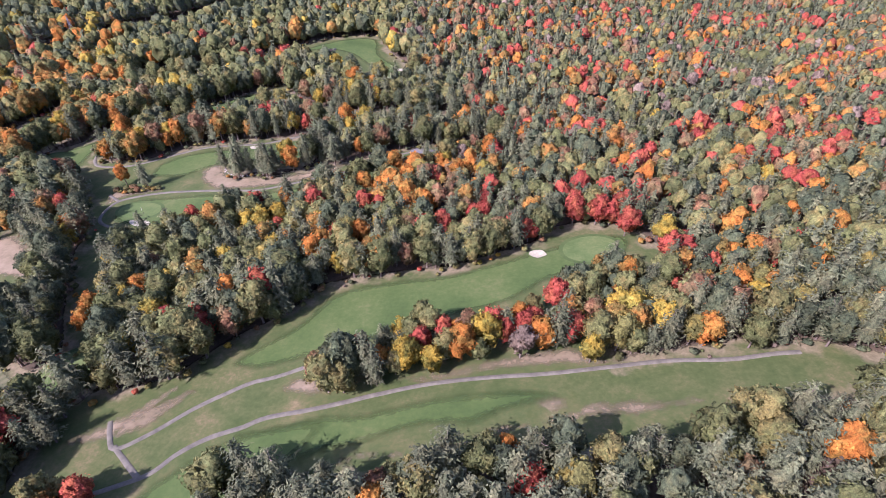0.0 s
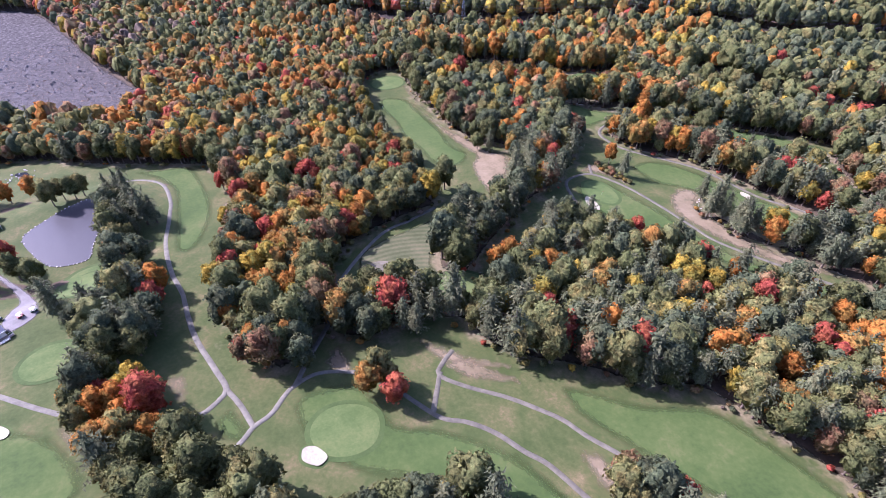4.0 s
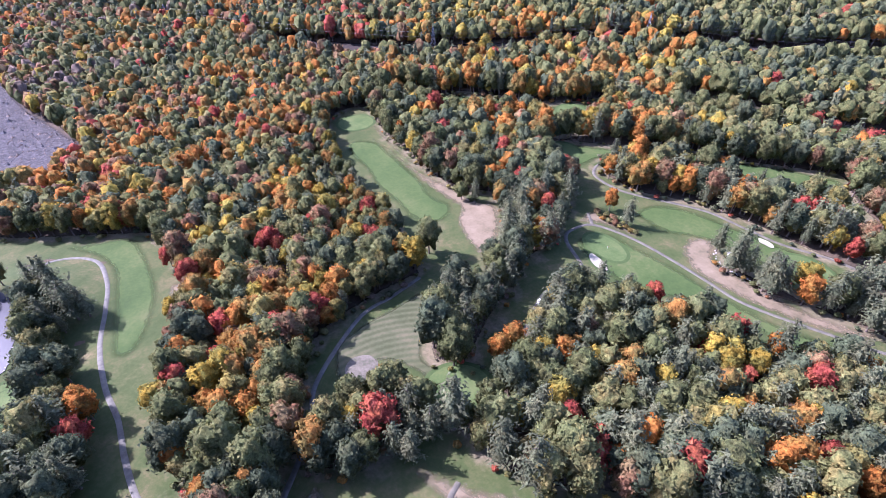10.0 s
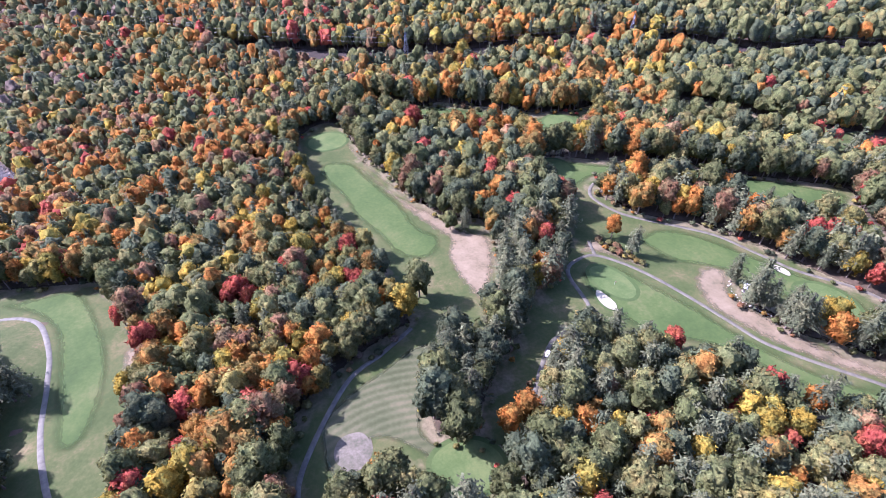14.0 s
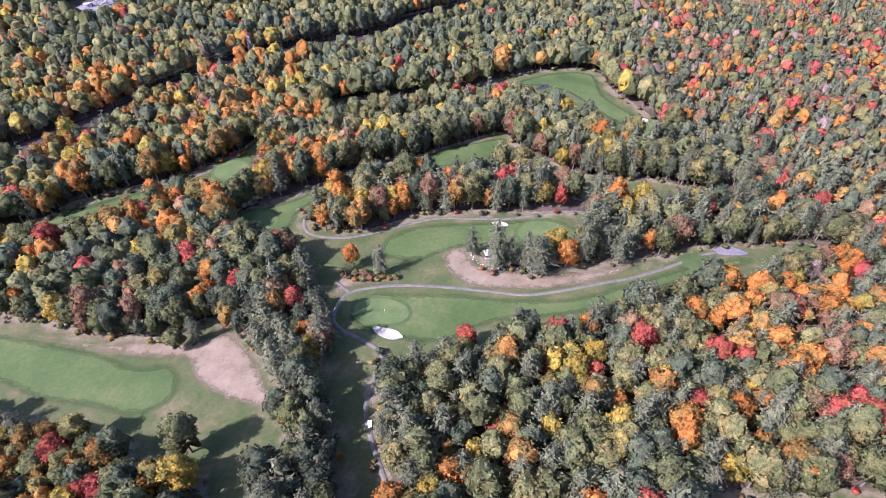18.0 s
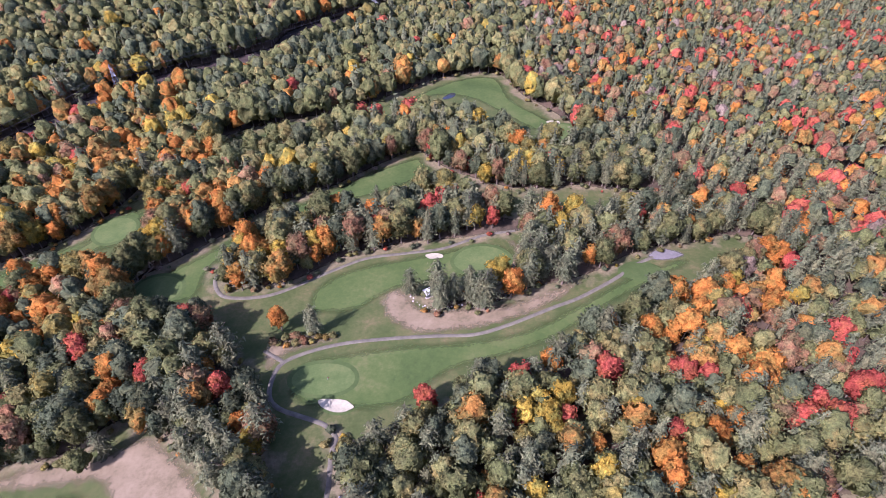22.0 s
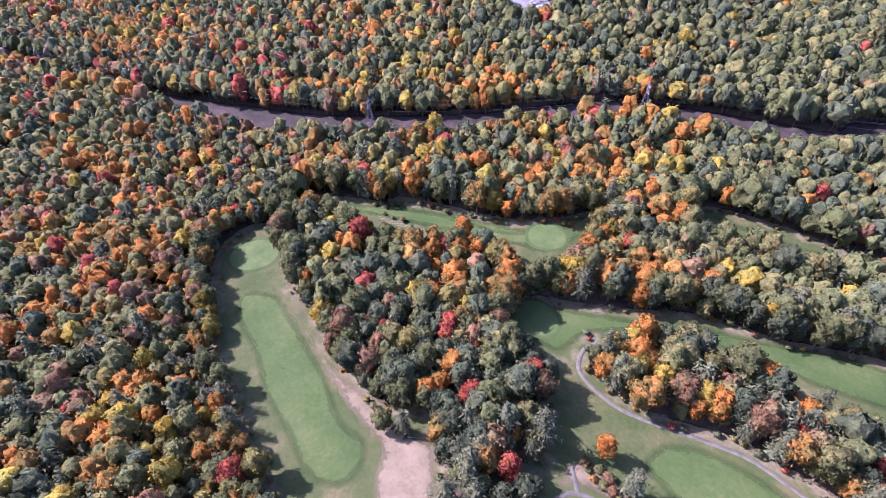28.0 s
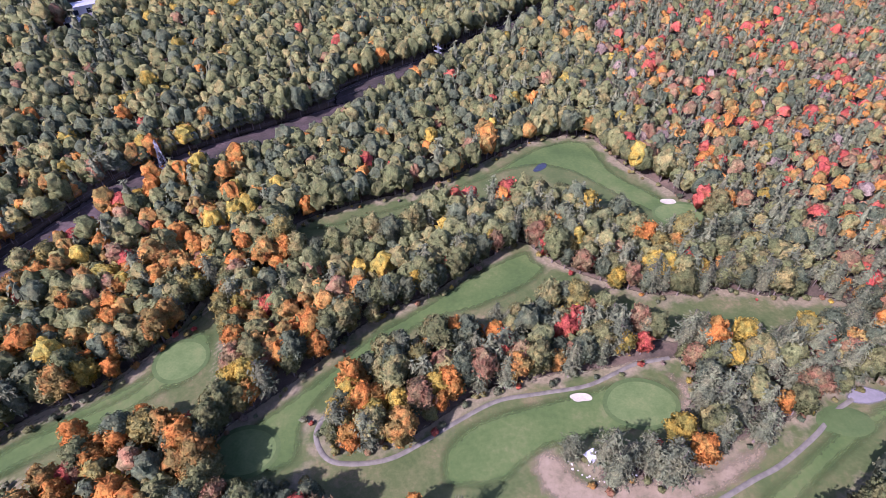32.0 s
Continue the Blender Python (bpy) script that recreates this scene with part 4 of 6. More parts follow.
# Woods by the colours that prevail there: place on the plan, then shares of each kind of tree.
#        x, y, oak, dark, olive, pine, yellow, orange, red, rust, bare
WOODS = [
    (-262, 80, 16, 8, 6, 2, 12, 34, 10, 10, 0),
    (-250, 102, 20, 10, 10, 2, 14, 28, 8, 6, 0),
    (-298, 50, 14, 8, 6, 2, 10, 36, 6, 16, 0),
    (-330, 5, 14, 8, 6, 2, 10, 36, 6, 16, 0),
    (-225, 108, 26, 12, 10, 4, 14, 22, 6, 4, 0),
    (-104, 92, 32, 14, 10, 0, 12, 22, 6, 4, 0),
    (-76, 90, 40, 22, 10, 2, 2, 8, 4, 12, 0),
    (-150, 100, 30, 12, 8, 2, 12, 24, 8, 4, 0),
    (-509, 87, 10, 4, 8, 0, 8, 10, 4, 26, 26),
    (-696, 46, 20, 10, 8, 0, 6, 24, 10, 16, 4),
    (-598, 64, 16, 8, 8, 0, 12, 16, 8, 18, 8),
    (-564, 134, 24, 12, 10, 2, 8, 24, 6, 10, 2),
    (-458, 114, 24, 10, 10, 2, 10, 24, 6, 10, 2),
    (-264, 372, 16, 6, 6, 0, 28, 40, 2, 2, 0),
    (-250, 344, 14, 6, 6, 0, 34, 36, 2, 2, 0),
    (-211, 347, 14, 6, 6, 0, 30, 40, 2, 2, 0),
    (-201, 388, 18, 8, 8, 0, 26, 34, 4, 2, 0),
    (-232, 386, 20, 8, 8, 0, 26, 34, 2, 2, 0),
    (-143, 54, 40, 30, 12, 10, 2, 5, 2, 2, 0),
    (-204, 59, 10, 34, 8, 50, 0, 2, 0, 0, 0),
    (-118, 44, 30, 34, 8, 22, 0, 4, 2, 0, 0),
    (-70, 43, 22, 16, 4, 4, 12, 30, 6, 8, 0),
    (-30, 54, 60, 20, 20, 0, 0, 0, 0, 0, 0),
    (-238, 359, 14, 6, 6, 0, 30, 40, 2, 2, 0),
    (-207, 369, 16, 8, 8, 0, 28, 36, 2, 2, 0),
    (-163, 355, 24, 8, 8, 0, 18, 30, 6, 6, 0),
    (-194, 301, 30, 20, 4, 0, 6, 28, 6, 10, 0),
    (-227, 294, 50, 26, 6, 0, 4, 6, 6, 4, 0),
    (-216, 410, 24, 12, 10, 2, 14, 34, 3, 3, 0),
    (-231, 355, 18, 10, 8, 0, 24, 36, 2, 2, 0),
    (-162, 361, 30, 12, 10, 0, 14, 26, 3, 5, 0),
    (-122, 97, 30, 14, 6, 8, 10, 18, 10, 4, 0),
    (-134, 158, 20, 8, 8, 2, 18, 30, 8, 6, 0),
    (-207, 170, 22, 8, 14, 8, 20, 22, 4, 2, 0),
    (-280, 146, 16, 8, 8, 4, 10, 34, 10, 10, 0),
    (-365, 170, 18, 10, 8, 4, 8, 34, 8, 10, 0),
    (-158, 274, 34, 44, 8, 2, 2, 3, 3, 4, 0),
    (-219, 292, 34, 42, 10, 2, 3, 3, 2, 4, 0),
    (-110, 243, 16, 20, 6, 50, 0, 2, 3, 3, 0),
    (-61, 213, 16, 18, 18, 34, 4, 5, 4, 1, 0),
    (-24, 195, 22, 24, 22, 24, 6, 4, 4, 0, 0),
    (20, 185, 22, 22, 16, 24, 6, 5, 4, 0, 0),
    (0, 231, 18, 14, 28, 20, 13, 6, 5, 2, 0),
    (43, 256, 14, 10, 24, 22, 11, 12, 8, 2, 0),
    (-12, 176, 20, 18, 12, 26, 10, 8, 6, 0, 0),
    (73, 243, 12, 8, 20, 32, 9, 10, 8, 2, 0),
    (134, 280, 10, 10, 8, 40, 4, 10, 12, 4, 6),
    (219, 365, 8, 10, 6, 36, 3, 16, 14, 6, 8),
    (146, 402, 8, 10, 6, 34, 3, 16, 15, 6, 8),
    (73, 353, 6, 10, 12, 46, 10, 8, 6, 2, 0),
    (73, 511, 10, 10, 8, 36, 3, 13, 12, 6, 6),
    (195, 231, 10, 12, 18, 28, 12, 10, 10, 2, 2),
    (280, 280, 10, 12, 14, 34, 8, 9, 8, 4, 4),
    (97, 176, 8, 6, 18, 22, 20, 16, 10, 2, 0),
    (85, 97, 4, 10, 14, 62, 4, 2, 3, 1, 0),
    (195, 110, 4, 10, 16, 58, 6, 2, 3, 1, 0),
    (-12, 304, 6, 10, 6, 66, 3, 6, 3, 0, 0),
    (-61, 341, 14, 14, 10, 26, 12, 14, 8, 2, 0),
    (-106, 317, 10, 6, 6, 4, 26, 36, 12, 0, 0),
    (-70, 329, 14, 10, 8, 22, 16, 18, 8, 2, 0),
    (-24, 365, 12, 12, 8, 34, 10, 12, 10, 2, 0),
    (-97, 389, 46, 22, 20, 2, 6, 2, 1, 1, 0),
    (-37, 420, 24, 12, 20, 22, 12, 6, 4, 0, 0),
    (-146, 377, 36, 12, 14, 0, 12, 18, 4, 4, 0),
    (-231, 365, 20, 8, 8, 2, 24, 32, 4, 2, 0),
    (-292, 329, 24, 12, 8, 4, 16, 28, 5, 3, 0),
    (-183, 420, 42, 18, 16, 2, 8, 10, 2, 2, 0),
    (-122, 475, 50, 26, 16, 2, 2, 1, 1, 2, 0),
    (0, 523, 34, 20, 22, 14, 4, 3, 2, 1, 0),
    (-304, 511, 46, 20, 18, 6, 3, 3, 1, 3, 0),
    (-195, 572, 48, 20, 20, 6, 3, 1, 1, 1, 0),
    (-438, 389, 30, 14, 12, 6, 6, 20, 6, 6, 0),
    (-511, 243, 24, 12, 10, 6, 6, 26, 8, 8, 0),
    (-365, 669, 40, 20, 18, 14, 2, 3, 1, 2, 0),
    (-73, 37, 30, 20, 8, 20, 6, 10, 4, 2, 0),
    (-49, 0, 40, 20, 20, 10, 6, 2, 2, 0, 0),
    (-75, 168, 34, 40, 18, 8, 0, 0, 0, 0, 0),
    (-95, 195, 14, 36, 8, 40, 2, 0, 0, 0, 0),
    (-61, 134, 34, 24, 16, 8, 8, 4, 2, 4, 0),
]
SEEDS = np.array(WOODS, float)
# Single trees that stand out, by kind: place on the plan.
MARKED = {
    "pine": [(32.8, 152.8), (52.0, 154.7), (-90.7, 279.6), (-54.0, 294.7), (-152.9, 238.9), (-144.7, 21.7), (-56.9, 128.6), (-57.9, 135.2), (-54.4, 139.6), (-66.9, 131.3), (-37.9, 288.7), (-31.4, 287.4), (-24.1, 288.7)],
    "yellow": [(62.4, 148.4), (79.4, 157.7), (110.2, 148.5), (52.1, 162.0), (24.8, 201.2), (54.2, 151.0), (-54.3, 186.5), (30.0, 217.8), (-14.4, 231.5), (-72.3, 42.4), (-105.4, 88.5), (-86.7, 99.4), (-237.2, 180.3), (-161.5, 141.4), (-158.2, 93.1), (-13.1, 226.8), (-8.6, 237.7), (-23.9, 332.2), (-93.8, 321.8), (-113.9, 319.3), (-105.0, 234.4), (-107.4, 312.5), (-14.8, 366.2), (45.9, 332.9), (-18.7, 296.2), (-107.3, 316.7), (-92.6, 318.9), (-54.0, 47.2), (-77.4, 44.9)],
    "orange": [(45.7, 150.9), (71.4, 153.3), (96.4, 155.6), (-64.8, 182.8), (30.3, 220.3), (60.3, 218.5), (71.7, 265.0), (34.3, 258.2), (-51.7, 46.4), (-58.4, 34.1), (-125.7, 58.9), (-128.5, 89.4), (-120.1, 105.7), (-69.3, 39.2), (-123.4, 104.3), (-92.3, 99.4), (-109.4, 122.6), (-125.3, 137.3), (-102.6, 89.5), (-117.1, 104.2), (-123.9, 127.5), (-247.3, 116.2), (-157.9, 265.7), (-15.0, 288.6), (19.0, 302.0), (27.1, 260.4), (14.1, 264.0), (-108.7, 239.9), (-92.8, 317.1), (-114.3, 320.8), (-123.1, 306.3), (-76.4, 344.7), (-213.7, 318.1), (-194.1, 323.5), (-167.8, 360.3), (-202.9, 416.2), (-175.8, 376.1), (-85.4, 345.7), (-69.7, 343.5), (-103.6, 283.0), (-256.5, -3.2), (-251.4, 6.0), (-248.3, 17.7), (-246.2, -14.9), (-235.8, -2.8), (-69.4, 34.6), (-63.9, 40.1), (-132.1, 57.9), (-35.1, 107.1), (-65.8, 176.4)],
    "red": [(39.3, 154.8), (58.5, 156.1), (66.1, 160.3), (105.7, 157.6), (103.3, 173.7), (128.3, 224.6), (138.6, 226.6), (137.8, 215.0), (20.7, 221.7), (119.3, 226.3), (81.8, 230.1), (-31.3, 173.1), (-29.3, 110.3), (6.7, 243.9), (29.8, 240.8), (-178.9, 161.7), (-178.6, 140.8), (-146.9, 175.1), (-227.0, 108.4), (-177.2, 135.0), (-155.5, 177.8), (-174.5, 142.7), (-151.5, 179.0), (-172.5, 188.6), (-229.3, 152.2), (-199.0, 101.0), (-50.7, 243.1), (-118.0, 254.2), (-146.6, 264.1), (78.2, 230.1), (56.6, 221.8), (64.4, 219.5), (-157.9, 274.4), (-173.9, 276.6), (-38.0, 389.0), (-249.7, 414.8), (-43.8, 341.0), (-156.5, 367.2), (-149.6, 384.6), (-16.0, 332.3), (42.9, 412.9), (-144.6, 261.5), (-171.1, 273.8), (-185.2, 7.2), (-74.0, 35.8), (-115.1, 55.9), (-121.6, 98.5), (-122.6, 136.0)],
    "rust": [(73.7, 161.9), (27.1, 148.3), (-69.8, 76.0), (-2.1, 322.8)],
    "amber": [(-37.2, 104.7)],
    "olive": [(-39.6, 109.2), (-36.4, 111.6), (58.8, 166.4), (66.5, 153.5), (35.3, 142.7), (-228.4, 31.2), (-226.8, 39.9), (-225.6, 26.2), (-177.7, 7.6), (-55.5, 40.2), (-67.2, 29.0), (-48.7, 38.5), (-43.5, 49.4)],
    "bare": [(89.7, 152.3), (-177.3, -3.0)],
    "oak": [(-158.3, 234.5), (-225.9, 36.1), (-173.9, 11.8), (-168.3, 16.1), (-72.0, 31.2), (-88.2, 34.6), (-84.3, 37.6), (-45.3, 42.1)],
}
# The tallest single trees, with their size.
TALLEST = {
    "pine": [(-198.9, 59.5, 1.55), (-185.7, 61.9, 1.45), (-206.9, 56.4, 1.3), (-184.7, 65.9, 1.1), (-205.7, 52.8, 1.1), (-116.3, 40.2, 1.3), (-123.5, 35.8, 1.25), (-101.4, 45.1, 1.25), (-130.0, 24.8, 1.3), (-51.9, 130.7, 1.0)],
    "dark": [(-95.9, 48.4, 1.25), (-130.8, 44.0, 1.25), (-70.5, 84.0, 1.2), (-57.0, 90.9, 1.2)],
    "oak": [(-132.5, 195.2, 1.35), (-175.7, 9.4, 1.2)],
}
EXTENT = curve_closed([(-817, 218), (-809, 151), (-686, -91), (-47, -3), (168, 77), (642, 516), (608, 556), (423, 738), (393, 765), (303, 832), (224, 874), (151, 901), (-9, 934), (-188, 911), (-487, 717), (-706, 548), (-792, 405)], 4)


def scatter():
    """Trees over the whole forest: place, size, turn and kind of each."""
    rnd = np.random.RandomState(7)
    step = 5.3
    (x0, y0), (x1, y1) = EXTENT.min(0), EXTENT.max(0)
    gx, gy = np.meshgrid(np.arange(x0, x1, step), np.arange(y0, y1, step * 0.87))
    gx[1::2] += step / 2
    x = gx.ravel() + rnd.uniform(-2.2, 2.2, gx.size)
    y = gy.ravel() + rnd.uniform(-2.3, 2.3, gx.size)
    ok = inside(x, y, EXTENT) > 0
    x, y = x[ok], y[ok]
    open_by = np.full(len(x), -1e9)
    for name, loop in CLEAR.items():
        open_by = np.maximum(open_by, inside(x, y, loop) + (-1.5 if name.startswith("line") else 7.0 if name.startswith(("yard", "lawn")) else 0))
    for name, loop in GROVE.items():
        d = inside(x, y, loop)
        open_by = np.where(d > -1.5, np.minimum(open_by, -d - 3.0), open_by)
    open_by = np.maximum(open_by, inside(x, y, POND) + 3)
    for p in PATHS.values():
        line = curve_open(p, 3.0)
        near = np.min((x[:, None] - line[None, :, 0]) ** 2 + (y[:, None] - line[None, :, 1]) ** 2, 1) ** 0.5
        open_by = np.maximum(open_by, 3.0 - near)
    ok = (open_by < -0.5) & ((np.hypot(x + 20, y - 200) < 400) | (rnd.rand(len(x)) < 0.9))
    x, y, open_by = x[ok], y[ok], open_by[ok]
    n = len(x)
    cx, cy = x + rnd.randn(n) * 9, y + rnd.randn(n) * 9
    zone = np.argmin((cx[:, None] - SEEDS[:, 0]) ** 2 + (cy[:, None] - SEEDS[:, 1]) ** 2, 1)
    share = SEEDS[zone, 2:]
    share = np.cumsum(share / share.sum(1, keepdims=True), 1)
    # neighbours of a kind stand together: half of the trees take their draw from a shared cell
    cell = np.random.RandomState(3).rand(400, 400)
    own = rnd.rand(n)
    draw = np.where(rnd.rand(n) < 0.12, cell[(x / 9).astype(int) % 400, (y / 9).astype(int) % 400], own)
    kind = (draw[:, None] > share).sum(1).clip(0, 8)
    again = rnd.rand(n)
    bright = np.isin(kind, [4, 5, 6]) & (again < 0.20)
    kind = np.where(bright, rnd.choice([0, 2, 3], n), kind)
    kind = np.where((kind == 5) & (again > 0.55), 9, np.where((kind == 4) & (again > 0.62), 10, np.where((kind == 6) & (again > 0.75), 7, kind)))
    # broad drifts in which the colour has turned, and others in which it has not
    drift = np.array([noise.noise(Vector((a / 30, b / 30, 0.3))) + 0.5 * noise.noise(Vector((a / 12, b / 12, 5.3))) for a, b in zip(x, y)])
    dice = rnd.rand(n)
    kind = np.where(np.isin(kind, [4, 5, 6, 9, 10]) & (drift < -0.08) & (dice < 0.6), rnd.choice([0, 1, 2, 3], n), kind)
    warm = share[:, 6] - share[:, 3]
    turned = (drift > 0.16) & (dice < 1.1 * warm) & np.isin(kind, [0, 1, 2])
    kind = np.where(turned, rnd.choice([5, 9, 4, 10], n, p=[0.42, 0.26, 0.17, 0.15]), kind)
    # the hill to the east is redder
    hill, pick = (x > 60) & (y > 150 + 0.3 * (x - 60)), rnd.rand(n)
    kind = np.where(hill & np.isin(kind, [4, 10]) & (pick < 0.75), rnd.choice([5, 6, 6, 9, 7], n), kind)
    kind = np.where(hill & turned & (pick < 0.35) & (y > 230), 6, kind)
    kind = np.where(hill & (drift > 0.1) & np.isin(kind, [0, 1, 2, 3]) & (pick < 0.24) & (y > 230), rnd.choice([6, 9, 5, 7], n), kind)
    kind = np.where(hill & (kind == 8) & (pick < 0.7), 3, kind)
    size = 0.66 + 0.62 * rnd.rand(n) + 0.10 * (np.hypot(x + 20, y - 200) > 400)
    size *= np.where(hill, 0.86, 1.0)
    # pines stand round the shelter
    kind = np.where((np.hypot(x + 38, y - 290) < 22) & np.isin(kind, [4, 6, 7]), 3, kind)
    # a dark clump beside the striped grass, and yellowing trees across from it
    kind = np.where((np.hypot(x - -84, y - 174) < 19) & np.isin(kind, [4, 5, 6, 7, 9, 10]), 1, kind)
    kind = np.where((np.hypot(x - -74, y - 141) < 11) & np.isin(kind, [5, 6, 7, 3]), 10, kind)
    turn = rnd.rand(n) * 6.28
    # the pines between the two middle clearings, and the oaks beside them, are the tallest
    more = np.ones(n)
    for tx, ty, r, k in [(-68, 91, 16, 1.34), (-25, 158, 14, 1.34), (-12, 163, 14, 1.34), (-42, 146, 12, 1.34), (1, 172, 14, 1.3), (22, 176, 14, 1.25), (-37, 141, 13, 1.25), (-16, 150, 13, 1.25), (2, 163, 13, 1.25), (21, 188, 13, 1.25), (-81, 168, 14, 1.15), (-102, 225, 40, 1.14), (-76, 168, 17, 1.36), (11, 177, 24, 1.25), (-10, 159, 22, 1.25), (-103, 123, 20, 1.2), (-138, 286, 26, 1.2), (-78, 377, 24, 1.15)]:
        more = np.maximum(more, np.where(np.hypot(x - tx, y - ty) < r, k, 1.0))
    size *= np.maximum(more, 1 + 0.14 * (open_by > -8))
    # the wood south of the long clearing is lower
    for tx, ty, r in [(-165, 185, 20), (-200, 188, 22), (-235, 195, 22), (-268, 208, 22)]:
        size *= np.where(np.hypot(x - tx, y - ty) < r, 0.8, 1.0)
    # trees that stand out by their colour, and single trees in the open
    for name, spots in (*MARKED.items(), *TALLEST.items()):
        p = np.array(spots, float)
        gone = (np.hypot(x[:, None] - p[None, :, 0], y[:, None] - p[None, :, 1]) < 3.6).any(1)
        x, y, open_by, kind, size, turn = (q[~gone] for q in (x, y, open_by, kind, size, turn))
        m = len(p)
        x, y, open_by = np.r_[x, p[:, 0]], np.r_[y, p[:, 1]], np.r_[open_by, np.full(m, -0.6)]
        kind, turn = np.r_[kind, np.full(m, LEAF_NAMES.index(name))], np.r_[turn, rnd.rand(m) * 6.28]
        size = np.r_[size, 0.88 + 0.3 * rnd.rand(m) if p.shape[1] < 3 else p[:, 2]]
    return x, y, open_by, kind, size, turn


TX, TY, TOPEN, TKIND, TSIZE, TTURN = scatter()
GROUND_Z = terrain(TX, TY)
NAMES = {
    "oak": ("oak_tree", "green oak with a rounded leafy crown", "tree"),
    "dark": ("dark_oak_tree", "dark green oak with a dense rounded crown", "tree"),
    "olive": ("ash_tree", "olive green broadleaf tree turning yellow", "tree"),
    "pine": ("white_pine", "grey-green white pine with layered branches", "pine tree"),
    "yellow": ("birch_tree", "bright yellow autumn birch with a full crown", "tree"),
    "orange": ("orange_maple", "orange autumn maple with a full crown", "tree"),
    "red": ("red_maple", "bright red autumn maple with a full crown", "tree"),
    "rust": ("rust_oak", "rust-brown autumn oak with a broad crown", "tree"),
    "amber": ("amber_maple", "amber-brown autumn maple with a loose crown", "tree"),
    "gold": ("golden_ash", "olive and gold autumn ash with a full crown", "tree"),
    "bare": ("thin_tree", "grey tree with thin, nearly bare branches", "tree"),
}


def crown_mesh(proto, mat):
    v, t, nn = proto
    me = mesh_from("crown", v, t, [mat], smooth=True)
    me.attributes.new("custom_normal", "FLOAT_VECTOR", "POINT").data.foreach_set("vector", nn.astype(np.float32).ravel())
    return me


def make_kind(kind, shape):
    """One tree as a thing: an empty at its foot, a trunk and a crown."""
    name, label, category = NAMES[kind]
    root = new(name)
    pine = kind == "pine"
    part("crown", crown_mesh((OWN_PINE if pine else OWN_BROAD)[shape], LEAF[kind]), root)
    part("trunk", mesh_from("trunk", *trunk(15.0 if pine else 9.5, 0.26, shape, 4)[:2], [BARK], smooth=True), root)
    return tagged(root, label, category, name.replace("_", " ") + "s along the fairways")


def plant():
    """Trees along the clearings are things of their own; the woods behind them are one mass."""
    score = np.where((TOPEN > -9) & (TX > -298) & (TX < 195) & (TY < 408), 1, 0)
    own = np.zeros(len(TX), bool)
    models, used = {}, {}
    order = np.argsort(-TOPEN)
    for i in order:
        kind = LEAF_NAMES[TKIND[i]]
        if not score[i] or used.get(kind, 0) >= 230:
            continue
        used[kind] = used.get(kind, 0) + 1
        own[i] = True
        shape = int(TTURN[i] * 1000) % (5 if kind == "pine" else 8)
        s = TSIZE[i]
        m = Matrix.LocRotScale((TX[i], TY[i], GROUND_Z[i]), Euler((0, 0, TTURN[i])), None)
        if (kind, shape) not in models:
            models[kind, shape] = make_kind(kind, shape)
            tree = models[kind, shape]
            tree.matrix_basis = m
        else:
            tree = copy_thing(models[kind, shape], m)
        tree.scale = (s * WIDE, s * WIDE, s * TALL)
    mass(~own)


